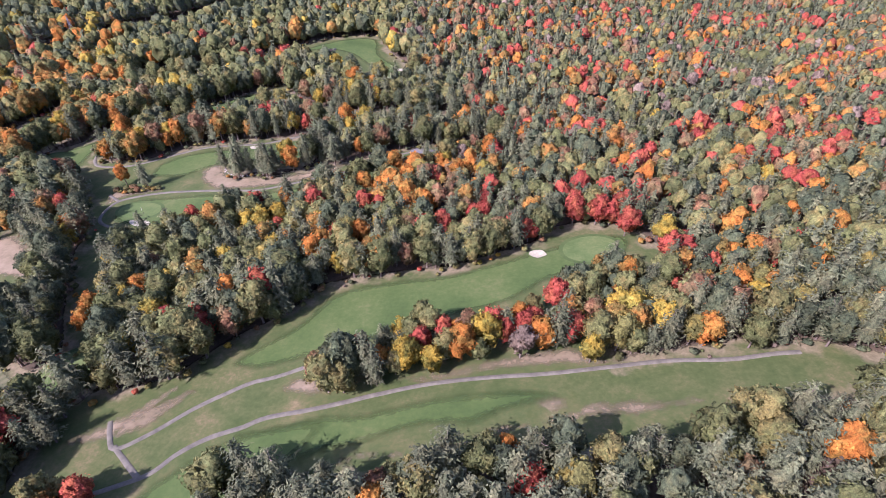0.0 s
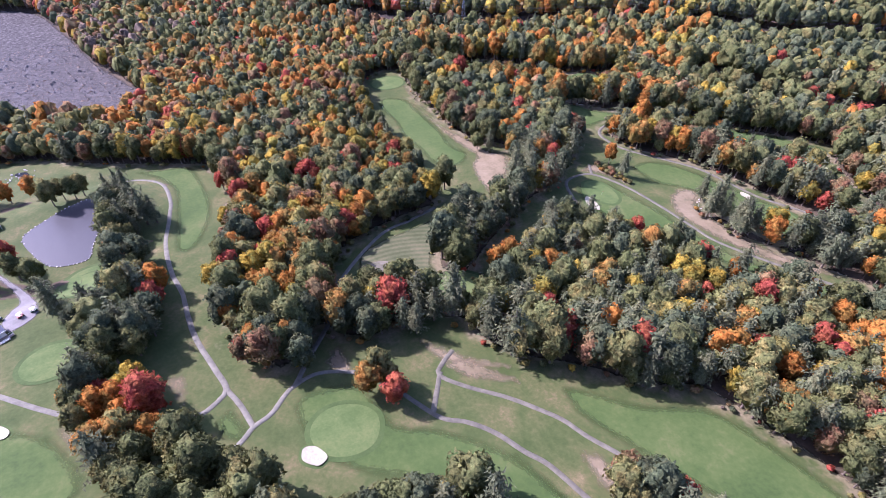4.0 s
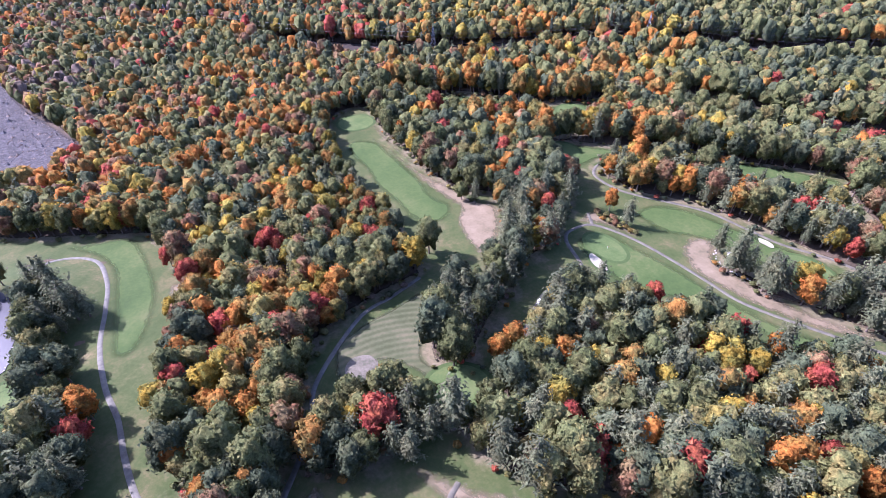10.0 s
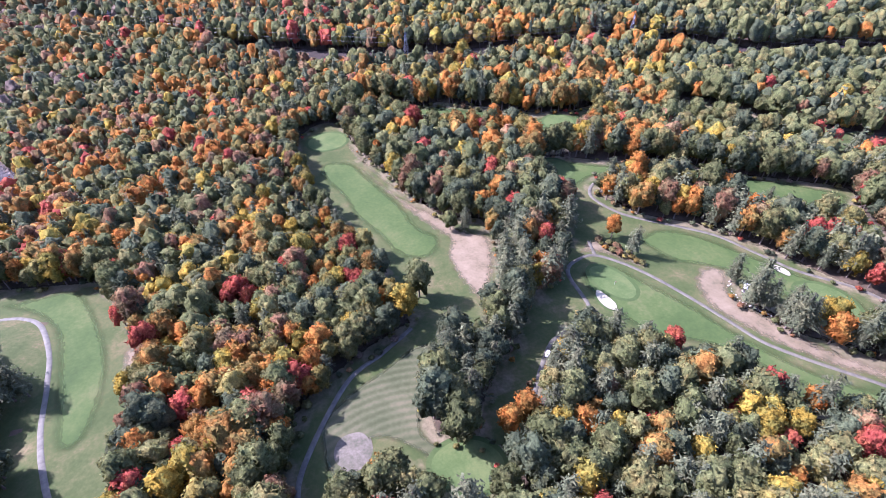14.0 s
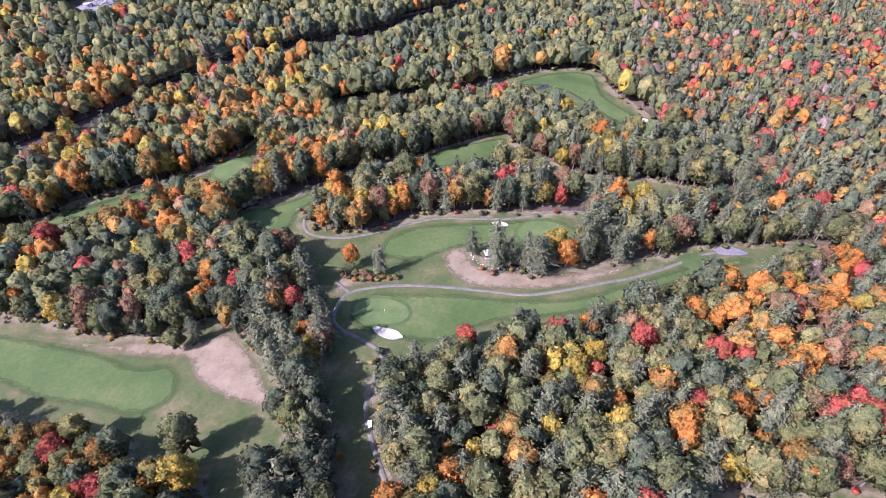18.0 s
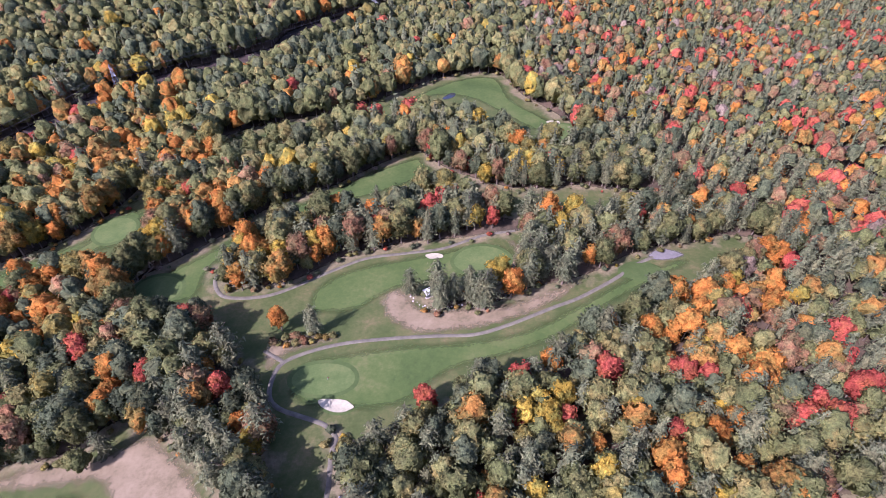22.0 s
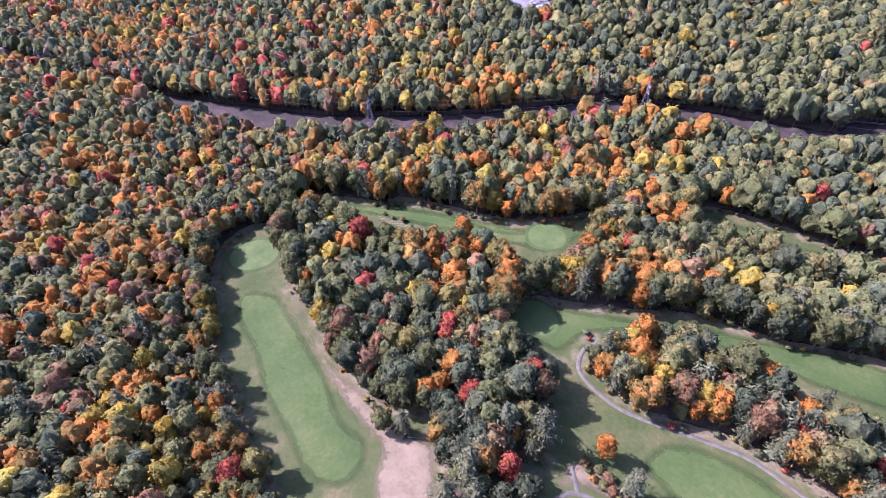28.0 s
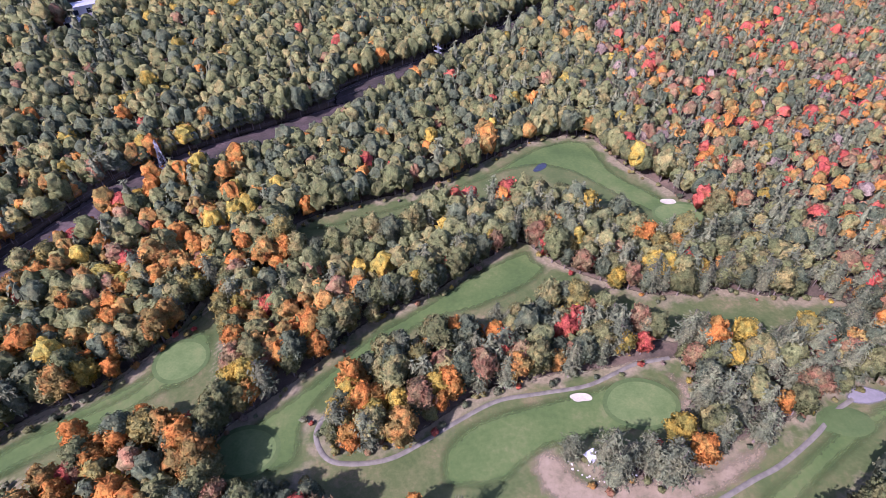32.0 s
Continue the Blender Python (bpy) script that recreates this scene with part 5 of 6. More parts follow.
def mass(rest):
    """All other trees of the forest in one mesh, in three grades of detail by where they stand on the plan."""
    vs, ts, ms, ns, total = [], [], [], [], 0
    stem = trunk(9.0, 0.25, 99, 0)
    # along the line from the south-east lawn to the middle of the woods
    f = (((TX - 115) * -206 + (TY - 85) * 125) / (206**2 + 125**2)).clip(0, 1)
    away = np.hypot(TX - 115 + 206 * f, TY - 85 - 125 * f)
    grade = np.where(away < 118, 0, np.where(away < 235, 1, np.where(away < 345, 2, 3)))
    edge = (TOPEN > -13).astype(int)
    for pine in (False, True):
        for g, protos in enumerate((NEAR_PINE, MID_PINE, FAR_PINE, FAR_PINE) if pine else (NEAR_BROAD, MID_BROAD, FAR_BROAD, LAST_BROAD, NEAR_EDGE, MID_EDGE, FAR_EDGE, LAST_EDGE)):
            for s, proto in enumerate(protos):
                pick = rest & (grade + (0 if pine else 4 * edge) == g) & ((TKIND == LEAF_NAMES.index("pine")) == pine) & ((TTURN * 1000).astype(int) % len(protos) == s)
                idx = np.nonzero(pick)[0]
                if not len(idx):
                    continue
                for (vv, tt, nn), mat in ((proto, None), (stem, 11)):
                    c, sn = np.cos(TTURN[idx])[:, None], np.sin(TTURN[idx])[:, None]
                    k = TSIZE[idx][:, None]
                    x = (vv[None, :, 0] * c - vv[None, :, 1] * sn) * k * WIDE + TX[idx][:, None]
                    y = (vv[None, :, 0] * sn + vv[None, :, 1] * c) * k * WIDE + TY[idx][:, None]
                    z = vv[None, :, 2] * k * TALL + GROUND_Z[idx][:, None]
                    vs.append(np.stack([x, y, z], -1).astype(np.float32).reshape(-1, 3))
                    turned = np.stack([nn[None, :, 0] * c - nn[None, :, 1] * sn, nn[None, :, 0] * sn + nn[None, :, 1] * c, nn[None, :, 2] + 0 * c], -1)
                    ns.append(turned.astype(np.float32).reshape(-1, 3))
                    ts.append((tt[None] + (np.arange(len(idx)) * len(vv))[:, None, None]).reshape(-1, 3).astype(np.int32) + total)
                    ms.append(np.repeat(TKIND[idx] if mat is None else np.full(len(idx), mat), len(tt)))
                    total += len(idx) * len(vv)
    me = mesh_from("forest", np.concatenate(vs), np.concatenate(ts), [*LEAF.values(), BARK], np.concatenate(ms), smooth=True)
    me.attributes.new("custom_normal", "FLOAT_VECTOR", "POINT").data.foreach_set("vector", np.concatenate(ns).ravel())
    tagged(new("forest", me), "dense mixed autumn forest of green, orange, red and yellow trees with pines", "forest", kind="stuff")


TALL, WIDE = 1.04, 1.10
plant()


# ---- small things ----
def solid(bm, m, sx, sy, sz, bevel=0.0):
    """A box of the given size, centred on the pose m, added to bm."""
    made = bmesh.ops.create_cube(bm, size=1.0, matrix=m @ Matrix.Diagonal((sx, sy, sz, 1)))
    if bevel:
        edges = list({e for v in made["verts"] for e in v.link_edges})
        bmesh.ops.bevel(bm, geom=edges, offset=bevel, segments=2, affect="EDGES", profile=0.5)


def bar(bm, a, b, r, sides=5):
    """A round bar from a to b, added to bm."""
    a, b = Vector(a), Vector(b)
    m = Matrix.Translation((a + b) / 2) @ (b - a).to_track_quat("Z", "Y").to_matrix().to_4x4()
    bmesh.ops.create_cone(bm, cap_ends=True, segments=sides, radius1=r, radius2=r, depth=(b - a).length, matrix=m)


def finish(name, bm, mat, parent, label="", smooth=False):
    me = bpy.data.meshes.new(name)
    bm.to_mesh(me)
    bm.free()
    me.materials.append(mat)
    for p in me.polygons:
        p.use_smooth = smooth
    return part(name, me, parent, label)


def box_part(name, parent, mat, x, y, z, sx, sy, sz, rz=0.0, rx=0.0, ry=0.0, bevel=0.02, label=""):
    bm = bmesh.new()
    solid(bm, pose(x, y, z, rx, ry, rz), sx, sy, sz, bevel)
    return finish(name, bm, mat, parent, label)


def bar_part(name, parent, mat, a, b, r, sides=6, label=""):
    bm = bmesh.new()
    bar(bm, a, b, r, sides)
    return finish(name, bm, mat, parent, label, True)


def height(x, y):
    return float(terrain(x, y))


WHITE = plain("white_paint", (0.72, 0.72, 0.70), 0.5, 0, 0.05, 2.0)
PALE_ROOF = plain("white_painted_roof", (0.50, 0.50, 0.50), 0.5, 0, 0.15, 1.2)
ROOF = plain("slate_blue_shingles", (0.085, 0.092, 0.125), 0.8, 0, 0.25, 6.0)
SIDING = plain("pale_siding", (0.50, 0.49, 0.46), 0.6, 0, 0.08, 2.0)
GLASS = plain("dark_window_glass", (0.02, 0.025, 0.03), 0.08, 0, 0.1, 1.0)
STEEL = plain("galvanised_steel", (0.15, 0.155, 0.165), 0.6, 0.4, 0.12, 3.0)
TIN = plain("pale_metal_roof", (0.30, 0.30, 0.31), 0.45, 0.2, 0.10, 1.5)
CANVAS = plain("white_canvas", (0.36, 0.38, 0.42), 0.5, 0, 0.3, 0.9)
BLUE_CANVAS = plain("faded_blue_canvas", (0.10, 0.15, 0.28), 0.5, 0, 0.5, 0.7)
WOOD = plain("weathered_boards", (0.20, 0.15, 0.11), 0.85, 0, 0.3, 5.0)
RUBBER = plain("black_rubber", (0.02, 0.02, 0.02), 0.8, 0, 0.2, 4.0)
RED_PAINT = plain("dark_red_paint", (0.20, 0.03, 0.03), 0.35, 0, 0.1, 2.0)
GREEN_PAINT = plain("dark_green_paint", (0.03, 0.07, 0.05), 0.35, 0, 0.1, 2.0)
SEAT = plain("beige_vinyl", (0.45, 0.39, 0.30), 0.5, 0, 0.1, 3.0)
CABLE = plain("dull_cable", (0.10, 0.10, 0.11), 0.5, 0.5, 0.1, 3.0)


# power line
def pylon(x, y, tall, turn, lean_label):
    root = new("pylon")
    foot, waist = 2.3, 0.75
    levels = [0, 0.2, 0.38, 0.54, 0.68, 0.8, 0.9, 1.0]

    def corner(f, k):
        w = foot + (waist - foot) * min(1, f / 0.7) if f < 0.7 else waist * (1 - 0.75 * (f - 0.7) / 0.3)
        return Vector((w * (1, -1, -1, 1)[k], w * (1, 1, -1, -1)[k], f * tall))

    for k in range(4):
        bm = bmesh.new()
        for f, g in zip(levels, levels[1:]):
            bar(bm, corner(f, k), corner(g, k), 0.11, 4)
        finish("leg", bm, STEEL, root)
    for k in range(4):
        for f, g in zip(levels, levels[1:]):
            for start, end, r in ((corner(f, k), corner(g, (k + 1) % 4), 0.06), (corner(f, (k + 1) % 4), corner(g, k), 0.06), (corner(g, k), corner(g, (k + 1) % 4), 0.08)):
                bar_part("brace", root, STEEL, start, end, r, 4)
    for f, reach in ((0.70, 4.2), (0.86, 3.2)):
        bm = bmesh.new()
        for side in (-1, 1):
            tip = Vector((0, side * reach, f * tall + 0.2))
            for dx in (-waist * 0.7, waist * 0.7):
                bar(bm, (dx, 0, f * tall), tip, 0.11, 4)
                bar(bm, (dx, 0, f * tall + 1.1), tip, 0.09, 4)
        arm = finish("crossarm", bm, STEEL, root)
        for side in (-1, 1):
            bar_part("insulator", arm, GLASS, (0, side * reach, f * tall + 0.2), (0, side * reach, f * tall - 1.1), 0.13)
    root.matrix_basis = pose(x, y, height(x, y), 0, 0, turn)
    return tagged(root, lean_label, "pylon", "pylons of the power line")


TOWERS = [(-583.3, 205.2), (-331.6, 343.9), (-224.4, 468.5), (-70.5, 570.6), (75, 715)]
line_ends = []
for n, (x, y) in enumerate(TOWERS):
    a, b = TOWERS[max(0, n - 1)], TOWERS[min(len(TOWERS) - 1, n + 1)]
    turn = math.degrees(math.atan2(b[1] - a[1], b[0] - a[0]))
    line_ends.append(pylon(x, y, 20.0, turn, "grey steel lattice pylon standing in the cleared corridor"))
for first, second in zip(line_ends, line_ends[1:]):
    for side, f in ((-4.2, 0.70), (4.2, 0.70), (-3.2, 0.86), (3.2, 0.86)):
        a, b = (o.matrix_basis @ Vector((0, side, f * 20.0 - 0.9)) for o in (first, second))
        dots = np.array([a.lerp(b, k / 10) - Vector((0, 0, 14 * (k / 10) * (1 - k / 10))) for k in range(11)])
        v = (dots[:, None] + np.array([[0, 0, 0.05], [0.04, 0.03, -0.03], [-0.04, -0.03, -0.03]])[None]).reshape(-1, 3)
        i = np.arange(10)[:, None] * 3 + np.arange(3)
        j = np.arange(10)[:, None] * 3 + (np.arange(3) + 1) % 3
        me = mesh_from("power_cable", v, np.stack([i, j, j + 3, i + 3], -1).reshape(-1, 4), [CABLE], smooth=True)
        tagged(new("power_cable", me), "thin sagging cable between two steel pylons", "cable", "cables of the power line")


# shelter among the pines
def shelter(x, y, turn):
    root = new("rain_shelter")
    for dx in (-1.6, 1.6):
        for dy in (-1.2, 1.2):
            box_part("post", root, WOOD, dx, dy, 1.15, 0.14, 0.14, 2.4)
    for side in (-1, 1):
        box_part("roof_panel", root, PALE_ROOF, 0, side * 0.85, 2.72, 4.2, 2.0, 0.08, 0, -side * 24)
    box_part("ridge_cap", root, PALE_ROOF, 0, 0, 3.14, 4.25, 0.25, 0.06)
    for side in (-1, 1):
        box_part("gable", root, WOOD, side * 1.65, 0, 2.62, 0.06, 2.2, 0.45)
    bench = box_part("bench_seat", root, WOOD, 0, 0.8, 0.45, 2.6, 0.45, 0.06)
    for dx in (-1.1, 1.1):
        box_part("bench_leg", bench, WOOD, dx, 0.8, 0.2, 0.08, 0.4, 0.46)
    box_part("floor_slab", root, STONE, 0, 0, 0.04, 3.9, 3.0, 0.3)
    root.matrix_basis = pose(x, y, height(x, y) + 0.12, 0, 0, turn)
    return tagged(root, "small open rain shelter with a white roof on posts", "shelter")


shelter(-46.9, 294.1, 25)


# stones
def stone_mesh(seed):
    rnd = random.Random(seed)
    bm = bmesh.new()
    bmesh.ops.create_icosphere(bm, subdivisions=1, radius=0.5)
    for v in bm.verts:
        v.co *= rnd.uniform(0.72, 1.15)
        v.co.z *= 0.7
    me = bpy.data.meshes.new("stone")
    bm.to_mesh(me)
    bm.free()
    me.materials.append(STONE)
    return me


STONES = [stone_mesh(k) for k in range(6)]


def stone(x, y, size, k, label, group):
    ob = new("boulder", STONES[k % 6])
    ob.matrix_basis = Matrix.LocRotScale((x, y, height(x, y) + 0.22 * size), Euler((0, 0, k * 1.7)), (size, size * 0.8, size))
    return tagged(ob, label, "stone", group)


roll = random.Random(5)
ring = curve_open([(-54.4, 294.0), (-51.9, 290.5), (-48.5, 288.1), (-45.2, 286.6), (-41.7, 286.3), (-37.9, 286.9), (-34.2, 287.1)], 1.15)
for k, (x, y) in enumerate(ring):
    stone(x + roll.uniform(-0.5, 0.5), y + roll.uniform(-0.5, 0.5), roll.uniform(0.5, 1.0), k, "pale grey field stone lying on the bare soil", "stones round the shelter")
shore = curve_closed([(-204, 11), (-211, 15), (-218, 26), (-222, 36), (-221, 44), (-210, 46), (-195, 42), (-184, 38), (-175, 35), (-175, 27), (-179, 20), (-189, 15)], 5)
for k, (x, y) in enumerate(shore):
    if roll.random() < 0.8:
        stone(x + roll.uniform(-0.3, 0.3), y + roll.uniform(-0.3, 0.3), roll.uniform(0.6, 1.1), k, "pale stone set along the pond's bank", "stones round the pond")
for k, (x, y) in enumerate(curve_open([(-77.2, 217.0), (-75.7, 213.0), (-74.6, 210.1), (-73.5, 207.3)], 1.6)):
    stone(x + roll.uniform(-0.6, 0.6), y + roll.uniform(-0.6, 0.6), roll.uniform(0.5, 1.3), k, "rough grey boulder beside the shaded cart path", "boulders beside the path")

for k in range(26):
    x, y = (roll.uniform(-296, -280), roll.uniform(-6, 18))
    stone(x, y, roll.uniform(0.7, 1.9), k, "pale boulder on the banks of the small ponds", "boulders by the small ponds")


# flag on the green beside the long bunker
def flagstick(x, y):
    root = new("flagstick")
    root.location = (x, y, height(x, y) + 0.25)
    bar_part("pole", root, WHITE, (0, 0, 0), (0, 0, 2.2), 0.03, 6)
    bm = bmesh.new()
    rows = [[bm.verts.new((0.03 + 0.11 * a, 0.05 * math.sin(1.6 * a), 2.15 - b * (0.40 - 0.03 * a))) for b in (0, 0.5, 1)] for a in range(6)]
    for p, q in zip(rows, rows[1:]):
        for k in range(2):
            bm.faces.new((p[k], q[k], q[k + 1], p[k + 1]))
    bmesh.ops.solidify(bm, geom=bm.faces[:], thickness=0.01)
    finish("flag", bm, RED_PAINT, root, "small red cloth flag", True)
    return tagged(root, "white flagstick with a small red flag on the green", "flagstick")


flagstick(-84.2, 258.0)


# golf carts
def golf_cart(x, y, turn, paint, label):
    root = new("golf_cart")
    bm = bmesh.new()
    solid(bm, pose(0, 0, 0.48), 2.3, 1.15, 0.34, 0.1)
    solid(bm, pose(0.85, 0, 0.78), 0.55, 1.05, 0.34, 0.12)
    solid(bm, pose(-0.75, 0, 0.75), 0.7, 1.1, 0.3, 0.1)
    finish("body", bm, paint, root)
    box_part("seat", root, SEAT, -0.2, 0, 0.85, 0.5, 1.05, 0.14, bevel=0.05)
    box_part("backrest", root, SEAT, -0.48, 0, 1.12, 0.12, 1.05, 0.42, 0, 0, -8, 0.05)
    box_part("roof", root, WHITE, -0.05, 0, 1.88, 1.75, 1.2, 0.08, bevel=0.03, label="white cart roof")
    for dx in (-0.75, 0.65):
        for dy in (-0.52, 0.52):
            bar_part("roof_post", root, WHITE, (dx * 1.1, dy, 0.75), (dx, dy, 1.86), 0.03)
    for dx in (-0.75, 0.8):
        for dy in (-0.5, 0.5):
            bm = bmesh.new()
            bmesh.ops.create_cone(bm, cap_ends=True, segments=14, radius1=0.23, radius2=0.23, depth=0.2, matrix=pose(dx, dy, 0.23, 90))
            wheel = finish("wheel", bm, RUBBER, root, smooth=False)
            bm = bmesh.new()
            bmesh.ops.create_cone(bm, cap_ends=True, segments=10, radius1=0.12, radius2=0.12, depth=0.22, matrix=pose(dx, dy, 0.23, 90))
            finish("rim", bm, STEEL, wheel)
    bar_part("steering_wheel", root, RUBBER, (0.42, -0.25, 1.02), (0.36, -0.25, 1.06), 0.17, 10)
    root.matrix_basis = pose(x, y, height(x, y) + 0.27, 0, 0, turn)
    return tagged(root, label, "golf cart", "golf carts")


golf_cart(-139.1, 12.0, 120, RED_PAINT, "dark red golf cart with a white roof on the drive")
golf_cart(-140.2, 16.2, 100, GREEN_PAINT, "dark green golf cart with a white roof under the trees")
golf_cart(-141.9, 5.2, 60, GREEN_PAINT, "dark golf cart parked beside the clubhouse")
golf_cart(-77.9, 209.3, 105, WHITE, "white golf cart on the narrow cart path")
golf_cart(-80.3, 438.7, 20, WHITE, "white golf cart standing on the far fairway")


# clubhouse
def clubhouse(x, y, turn):
    root = new("clubhouse")
    long, deep, wall = 15.0, 7.6, 3.0
    box_part("wall", root, SIDING, 0, deep / 2, wall / 2, long, 0.2, wall)
    front = box_part("wall", root, SIDING, 0, -deep / 2, wall / 2, long, 0.2, wall)
    for side in (-1, 1):
        bm = bmesh.new()
        c = side * (long / 2 - 0.1)
        vs = [bm.verts.new((c + dx, yy, zz)) for dx in (-0.1, 0.1) for yy, zz in ((-deep / 2 + 0.1, 0), (deep / 2 - 0.1, 0), (deep / 2 - 0.1, wall), (0, wall + 1.75), (-deep / 2 + 0.1, wall))]
        bm.faces.new(vs[:5][::-1])
        bm.faces.new(vs[5:])
        for k in range(5):
            bm.faces.new((vs[k], vs[(k + 1) % 5], vs[5 + (k + 1) % 5], vs[5 + k]))
        finish("gable_wall", bm, SIDING, root)
    for side in (-1, 1):
        slope = math.degrees(math.atan2(1.75, deep / 2))
        panel = box_part("roof", root, ROOF, 0, side * (deep / 4 + 0.25), wall + 0.86, long + 0.9, deep / 2 / math.cos(radians(slope)) + 0.7, 0.16, 0, -side * slope)
        box_part("eaves_trim", panel, WHITE, 0, side * (deep / 2 + 0.62), wall - 0.18, long + 1.0, 0.10, 0.26)
    box_part("ridge", root, ROOF, 0, 0, wall + 1.84, long + 0.9, 0.35, 0.10)
    for dx in (-5, -2.5, 0, 2.5, 5):
        w = box_part("window", front, GLASS, dx, -deep / 2 - 0.08, 1.6, 1.2, 0.08, 1.2)
        for dz in (-0.65, 0.65):
            box_part("window_frame", w, WHITE, dx, -deep / 2 - 0.12, 1.6 + dz, 1.4, 0.08, 0.1)
    box_part("chimney", root, STONE, -2.0, 1.2, wall + 2.0, 0.8, 0.8, 1.6)
    box_part("roof_vent", root, WHITE, 4.6, 1.6, wall + 1.45, 1.3, 0.9, 0.5, label="white roof ventilator")
    box_part("roof_vent", root, WHITE, 2.4, 1.6, wall + 1.45, 0.9, 0.9, 0.5, label="white roof ventilator")
    deck = box_part("deck", root, WOOD, 0, -deep / 2 - 1.6, 0.45, long, 3.0, 0.14, label="raised wooden deck")
    for k in range(9):
        box_part("deck_post", deck, WHITE, -long / 2 + 0.1 + k * (long - 0.2) / 8, -deep / 2 - 3.05, 0.75, 0.12, 0.12, 1.5)
    for dz in (0.85, 1.15, 1.45):
        box_part("deck_rail", deck, WHITE, 0, -deep / 2 - 3.05, dz, long, 0.07, 0.09)
    stair = box_part("ramp", root, WOOD, long / 2 + 0.9, -deep / 2 - 1.2, 0.3, 1.8, 1.4, 0.12)
    for dy in (-0.65, 0.65):
        box_part("ramp_rail", stair, WHITE, long / 2 + 0.9, -deep / 2 - 1.2 + dy, 1.1, 1.8, 0.07, 0.09)
        box_part("ramp_post", stair, WHITE, long / 2 + 1.7, -deep / 2 - 1.2 + dy, 0.65, 0.1, 0.1, 1.3)
    root.matrix_basis = pose(x, y, height(x, y) - 0.1, 0, 0, turn)
    return tagged(root, "single-storey clubhouse with a slate-blue roof and white deck rails", "clubhouse")


clubhouse(*(-130.4, -0.1, 109.8))


# canopy beside the pond
def canopy(x, y, turn):
    root = new("event_tent")
    long, deep = 13.0, 7.5
    for dx in (-6.4, -2.1, 2.1, 6.4):
        for dy in (-3.6, 3.6):
            bar_part("tent_pole", root, WHITE, (dx, dy, -0.2), (dx, dy, 2.5), 0.07)
    for side in (-1, 1):
        for k in range(3):
            box_part("canvas_panel", root, BLUE_CANVAS if (k + side) % 2 else CANVAS, -4.33 + 4.33 * k, side * 1.9, 3.05, 4.25, 4.0, 0.06, 0, -side * 16)
    for k in range(4):
        bm = bmesh.new()
        bar(bm, (-6.5 + 4.33 * k, -3.75, 2.55), (-6.5 + 4.33 * k, 0, 3.65), 0.09)
        bar(bm, (-6.5 + 4.33 * k, 3.75, 2.55), (-6.5 + 4.33 * k, 0, 3.65), 0.09)
        finish("rafter", bm, WHITE, root)
    bar_part("ridge_pole", root, WHITE, (-6.5, 0, 3.66), (6.5, 0, 3.66), 0.09)
    root.matrix_basis = pose(x, y, height(x, y), 0, 0, turn)
    return tagged(root, "white and pale blue event tent on poles beside the lot", "tent")


canopy(*(-221.3, -3.5, 104.9))


def pallet_rack(x, y, turn):
    root = new("bag_rack")
    for k in range(5):
        box_part("slat", root, WOOD, -1.4 + 0.7 * k, 0, 0.5, 0.16, 2.6, 0.12)
    for dy in (-1.2, 1.2):
        box_part("rail", root, WOOD, 0, dy, 0.35, 3.4, 0.14, 0.14)
    for dx in (-1.5, 1.5):
        for dy in (-1.2, 1.2):
            box_part("foot", root, WOOD, dx, dy, 0.1, 0.14, 0.14, 0.5)
    root.matrix_basis = pose(x, y, height(x, y) + 0.05, 0, 0, turn)
    return tagged(root, "low slatted wooden rack beside the gravel lot", "rack")


pallet_rack(*(-210.3, 0.5, 104.9))


# far yard with sheds beyond the power line
def warehouse(x, y, turn, long, deep, tall, label):
    root = new("warehouse")
    for side in (-1, 1):
        box_part("wall", root, SIDING, 0, side * deep / 2, tall / 2, long, 0.3, tall)
        box_part("end_wall", root, SIDING, side * (long / 2 - 0.15), 0, tall / 2, 0.3, deep - 0.3, tall)
        box_part("roof", root, TIN, 0, side * deep / 4, tall + 0.55, long + 1, deep / 2 + 0.7, 0.2, 0, -side * 8)
    for k in range(3):
        box_part("loading_door", root, GLASS, -long / 3 + k * long / 3, -deep / 2 - 0.2, 1.6, 3.0, 0.12, 3.2)
    root.matrix_basis = pose(x, y, height(x, y), 0, 0, turn)
    return tagged(root, label, "warehouse", "far sheds")


for x, y, turn, long, deep, tall in [(-322.4, 652.2, 35, 26, 12, 5), (-311.8, 663.9, 35, 20, 10, 5), (-320.6, 625.3, 10, 12, 8, 4), (-448.4, 505.6, 10, 9, 7, 4)]:
    warehouse(x, y, turn, long, deep, tall, "pale metal-roofed shed in a far yard among trees")


# rubble on the cleared land
GREY_STONE = plain("dull_grey_stone", (0.13, 0.12, 0.115), 0.9, 0, 0.35, 0.6)


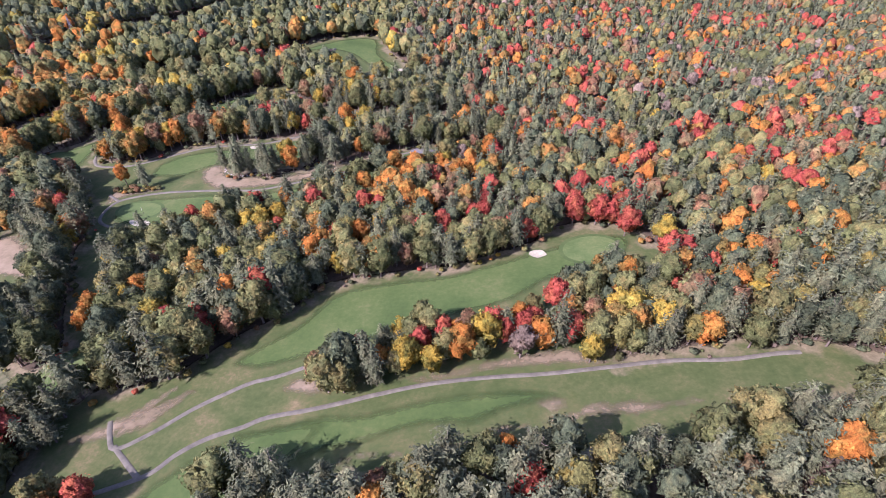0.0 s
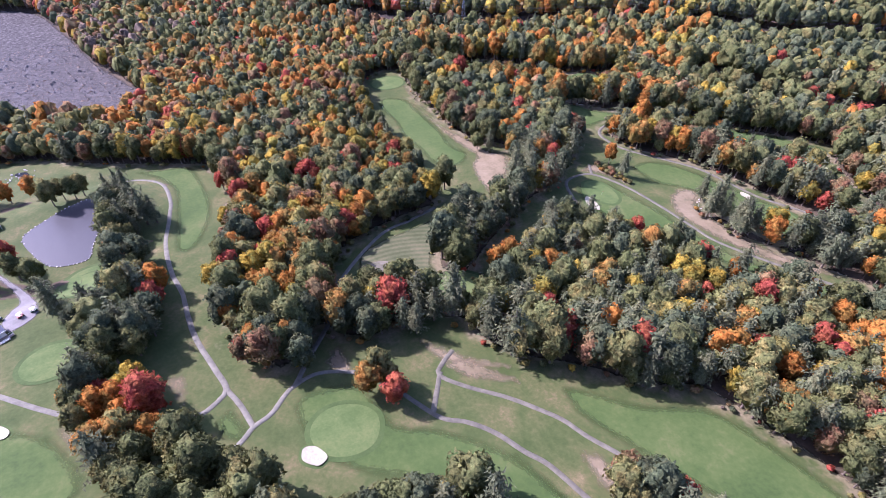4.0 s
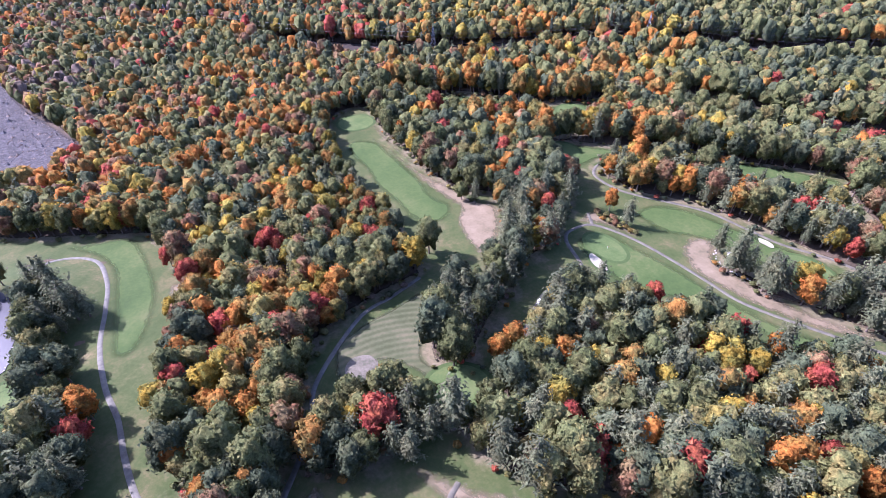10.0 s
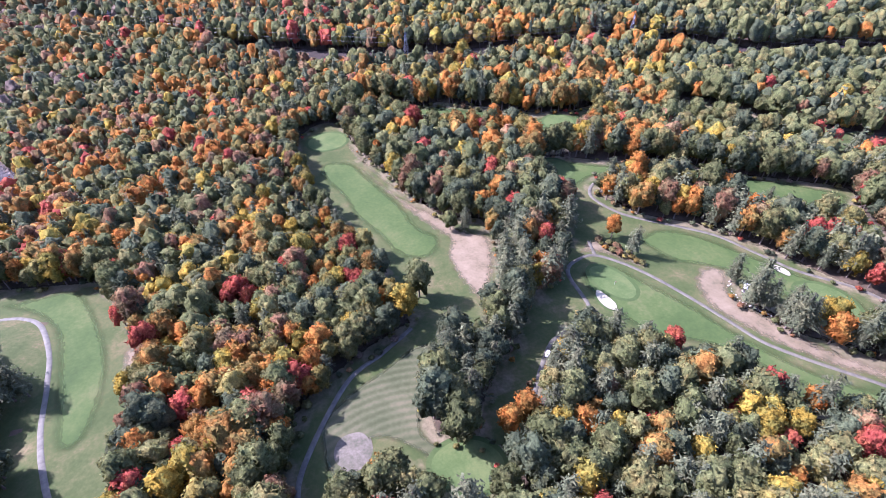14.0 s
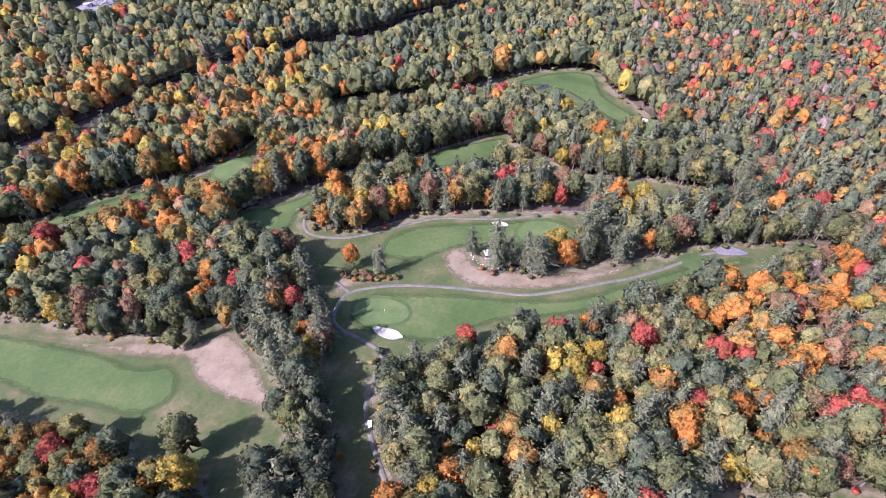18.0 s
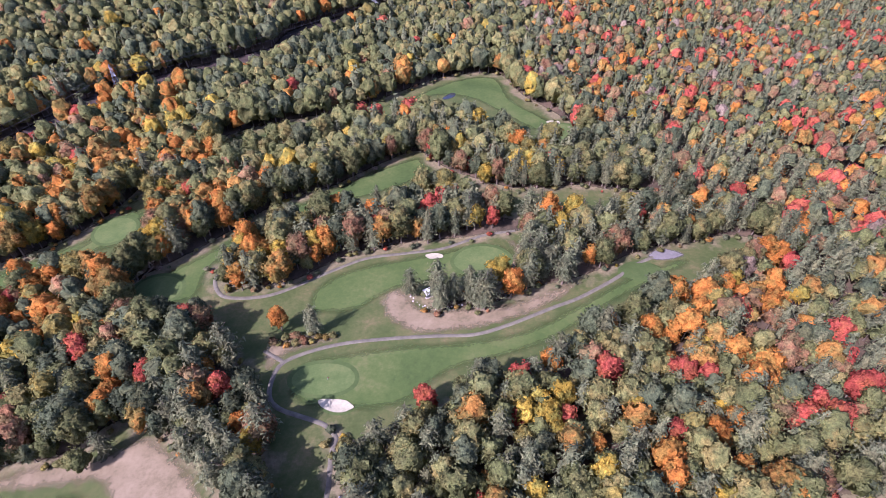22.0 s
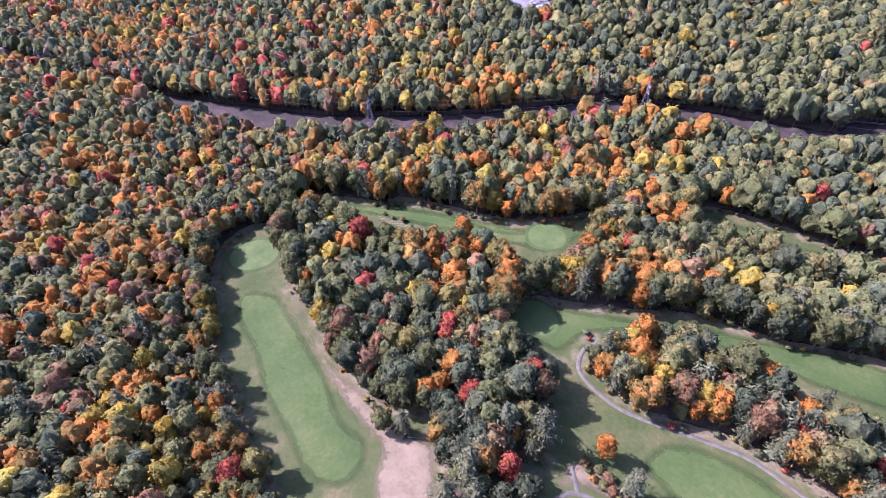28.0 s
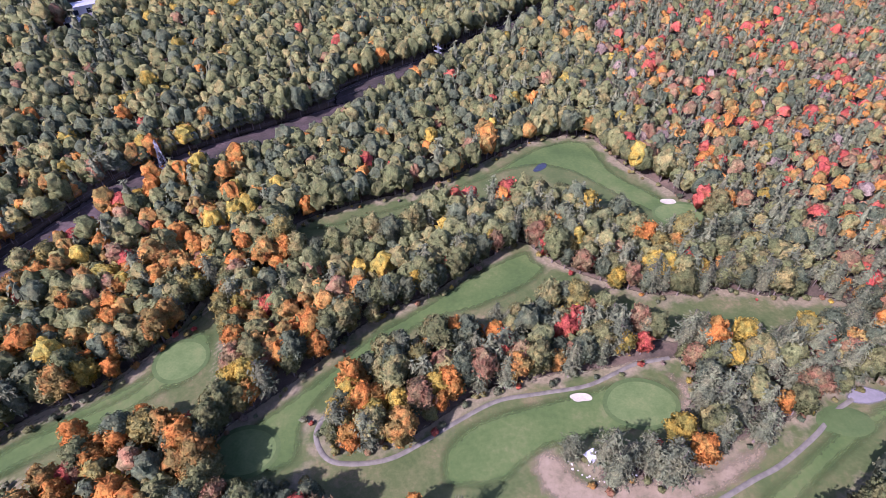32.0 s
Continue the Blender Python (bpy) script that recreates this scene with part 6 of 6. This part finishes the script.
def rubble():
    rnd = np.random.RandomState(11)
    loop = CLEAR["quarry"]
    (x0, y0), (x1, y1) = loop.min(0), loop.max(0)
    x, y = rnd.uniform(x0, x1, 60000), rnd.uniform(y0, y1, 60000)
    ok = (inside(x, y, loop) > 1) & (x > -560)
    x, y = x[ok][:9000], y[ok][:9000]
    n = len(x)
    s = rnd.uniform(0.25, 0.8, n) * (1 + 1.6 * (rnd.rand(n) > 0.93))
    base = np.array([[1, 0, 0], [0, 1, 0], [-1, 0, 0], [0, -1, 0], [0, 0, 0.8]])
    v = base[None] * (s[:, None, None] * (0.6 + 0.7 * rnd.rand(n, 5, 1))) + np.stack([x, y, terrain(x, y)], -1)[:, None]
    t = np.array([[0, 1, 4], [1, 2, 4], [2, 3, 4], [3, 0, 4]])[None] + (np.arange(n) * 5)[:, None, None]
    me = mesh_from("rubble", v.reshape(-1, 3), t.reshape(-1, 3), [GREY_STONE, WOOD, SCRUB], np.repeat(rnd.choice(3, n, p=[0.4, 0.3, 0.3]), 4))
    tagged(new("rubble", me), "scattered grey stones, stumps and brush on cleared land", "rubble", kind="stuff")


rubble()


# low bushes along the edges of the woods
def bushes():
    rnd = np.random.RandomState(21)
    vs, ts, ms, ns, total = [], [], [], [], 0
    protos = [broadleaf(100 + k, 2, 24, 0.34, 3.0, 0.42, 0.2) for k in range(5)]
    for name in ("south", "F", "C", "H", "Hw", "E"):
        loop = CLEAR[name]
        for a, b in zip(loop, np.roll(loop, -1, 0)):
            for k in range(int(np.hypot(*(b - a)) / 2.2)):
                if rnd.rand() < 0.45:
                    continue
                x, y = a + (b - a) * rnd.rand() + rnd.randn(2) * 1.3
                v, t, nn = protos[rnd.randint(5)]
                size = rnd.uniform(0.45, 1.15)
                vs.append(v * size + [x, y, height(x, y)])
                ns.append(nn)
                ts.append(t + total)
                ms.append(np.full(len(t), rnd.choice(11, p=[0.2, 0.15, 0.2, 0.05, 0.05, 0.04, 0.04, 0.1, 0.05, 0.06, 0.06])))
                total += len(v)
    me = mesh_from("undergrowth", np.concatenate(vs), np.concatenate(ts), list(LEAF.values()), np.concatenate(ms), smooth=True)
    me.attributes.new("custom_normal", "FLOAT_VECTOR", "POINT").data.foreach_set("vector", np.concatenate(ns).astype(np.float32).ravel())
    tagged(new("undergrowth", me), "low mixed bushes along the edge of the woods", "bushes", kind="stuff")


bushes()


# brush on the small island of rough by the tee
def shrub(x, y, size, kind, seed, label):
    root = new("shrub")
    part("leaves", crown_mesh(broadleaf(200 + seed, 3, 120, 0.22, 3.0, 0.5, 0.2), LEAF[kind]), root)
    part("stem", mesh_from("stem", *trunk(1.6, 0.06, seed, 3)[:2], [BARK], smooth=True), root)
    root.matrix_basis = Matrix.LocRotScale((x, y, height(x, y)), Euler((0, 0, seed)), None)
    root.scale = (size, size, size)
    return tagged(root, label, "shrub", "shrubs on the island of rough")


for k, (x, y) in enumerate([(-103.8, 276.0), (-100.7, 274.9), (-97.5, 275.5), (-94.4, 276.0), (-91.6, 275.7), (-89.3, 277.4), (-101.5, 278.6), (-97.6, 278.7), (-92.1, 279.4), (-86.5, 277.0), (-84.1, 277.3), (-106.0, 276.7)]):
    shrub(x, y, 0.7 + 0.12 * (k % 4), ("gold", "amber", "olive", "rust")[k % 4], k, "low tawny shrub in rough grass beside the tee path")


# stone yard and houses far off among the trees
def conveyor(x, y, turn, long):
    root = new("conveyor")
    box_part("belt", root, TIN, 0, 0, 3.4, long, 1.2, 0.3, 0, 0, -14)
    for k in (-0.35, 0.1, 0.42):
        box_part("leg", root, STEEL, k * long, 0, 1.6 + k * 2, 0.3, 1.4, 3.4 + k * 4)
    root.matrix_basis = pose(x, y, height(x, y), 0, 0, turn)
    return tagged(root, "pale inclined conveyor in the far stone yard", "conveyor", "machines of the stone yard")


def container(x, y, turn):
    root = new("container")
    box_part("box", root, SIDING, 0, 0, 1.4, 6.1, 2.5, 2.6)
    for dy in (-0.62, 0.62):
        box_part("door", root, RUBBER, 3.08, dy, 1.4, 0.06, 1.1, 2.3)
    root.matrix_basis = pose(x, y, height(x, y), 0, 0, turn)
    return tagged(root, "pale steel container standing in the far yard", "container", "containers of the stone yard")


def gravel_pile(x, y, r, seed):
    rnd = random.Random(seed)
    bm = bmesh.new()
    bmesh.ops.create_cone(bm, cap_ends=False, segments=18, radius1=r, radius2=0.3, depth=r * 0.6, matrix=pose(0, 0, r * 0.3 - 0.1))
    bmesh.ops.subdivide_edges(bm, edges=bm.edges[:], cuts=1)
    for v in bm.verts:
        v.co += Vector([rnd.uniform(-0.12, 0.12) * r for _ in range(3)])
    me = bpy.data.meshes.new("gravel_pile")
    bm.to_mesh(me)
    bm.free()
    me.materials.append(LOT)
    ob = new("gravel_pile", me)
    ob.matrix_basis = pose(x, y, height(x, y))
    return tagged(ob, "heap of pale gravel in the far yard", "gravel pile", "gravel heaps of the stone yard")


for x, y, turn, long in [(-375.3, 524.8, 40, 14), (-367.3, 526.2, 75, 16), (-365.4, 517.6, 10, 10)]:
    conveyor(x, y, turn, long)
for k, (x, y) in enumerate([(-380.0, 522.8), (-358.9, 519.9), (-362.3, 511.9)]):
    container(x, y, 20 + 40 * k)
for k, (x, y) in enumerate([(-383.0, 511.1), (-375.4, 508.0), (-355.5, 517.3), (-365.0, 506.6), (-352.9, 519.6)]):
    gravel_pile(x, y, 3.0 + k % 3, k)


def far_house(x, y, turn):
    root = new("house")
    for side in (-1, 1):
        box_part("wall", root, SIDING, 0, side * 3.6, 2.6, 10, 0.3, 5.2)
        box_part("end_wall", root, SIDING, side * 4.85, 0, 2.6, 0.3, 6.9, 5.2)
        box_part("roof", root, TIN, 0, side * 2.0, 6.2, 11, 4.9, 0.25, 0, -side * 30)
        for dx in (-3, 0, 3):
            box_part("window", root, GLASS, dx, side * 3.8, 3.2, 1.2, 0.1, 1.4)
    root.matrix_basis = pose(x, y, height(x, y), 0, 0, turn)
    return tagged(root, "pale house with a light roof far off among trees", "house", "far houses")


for k, (x, y) in enumerate([(-390.3, 587.3), (-397.2, 568.5), (-400.6, 542.8)]):
    far_house(x, y, 15 + 35 * k)
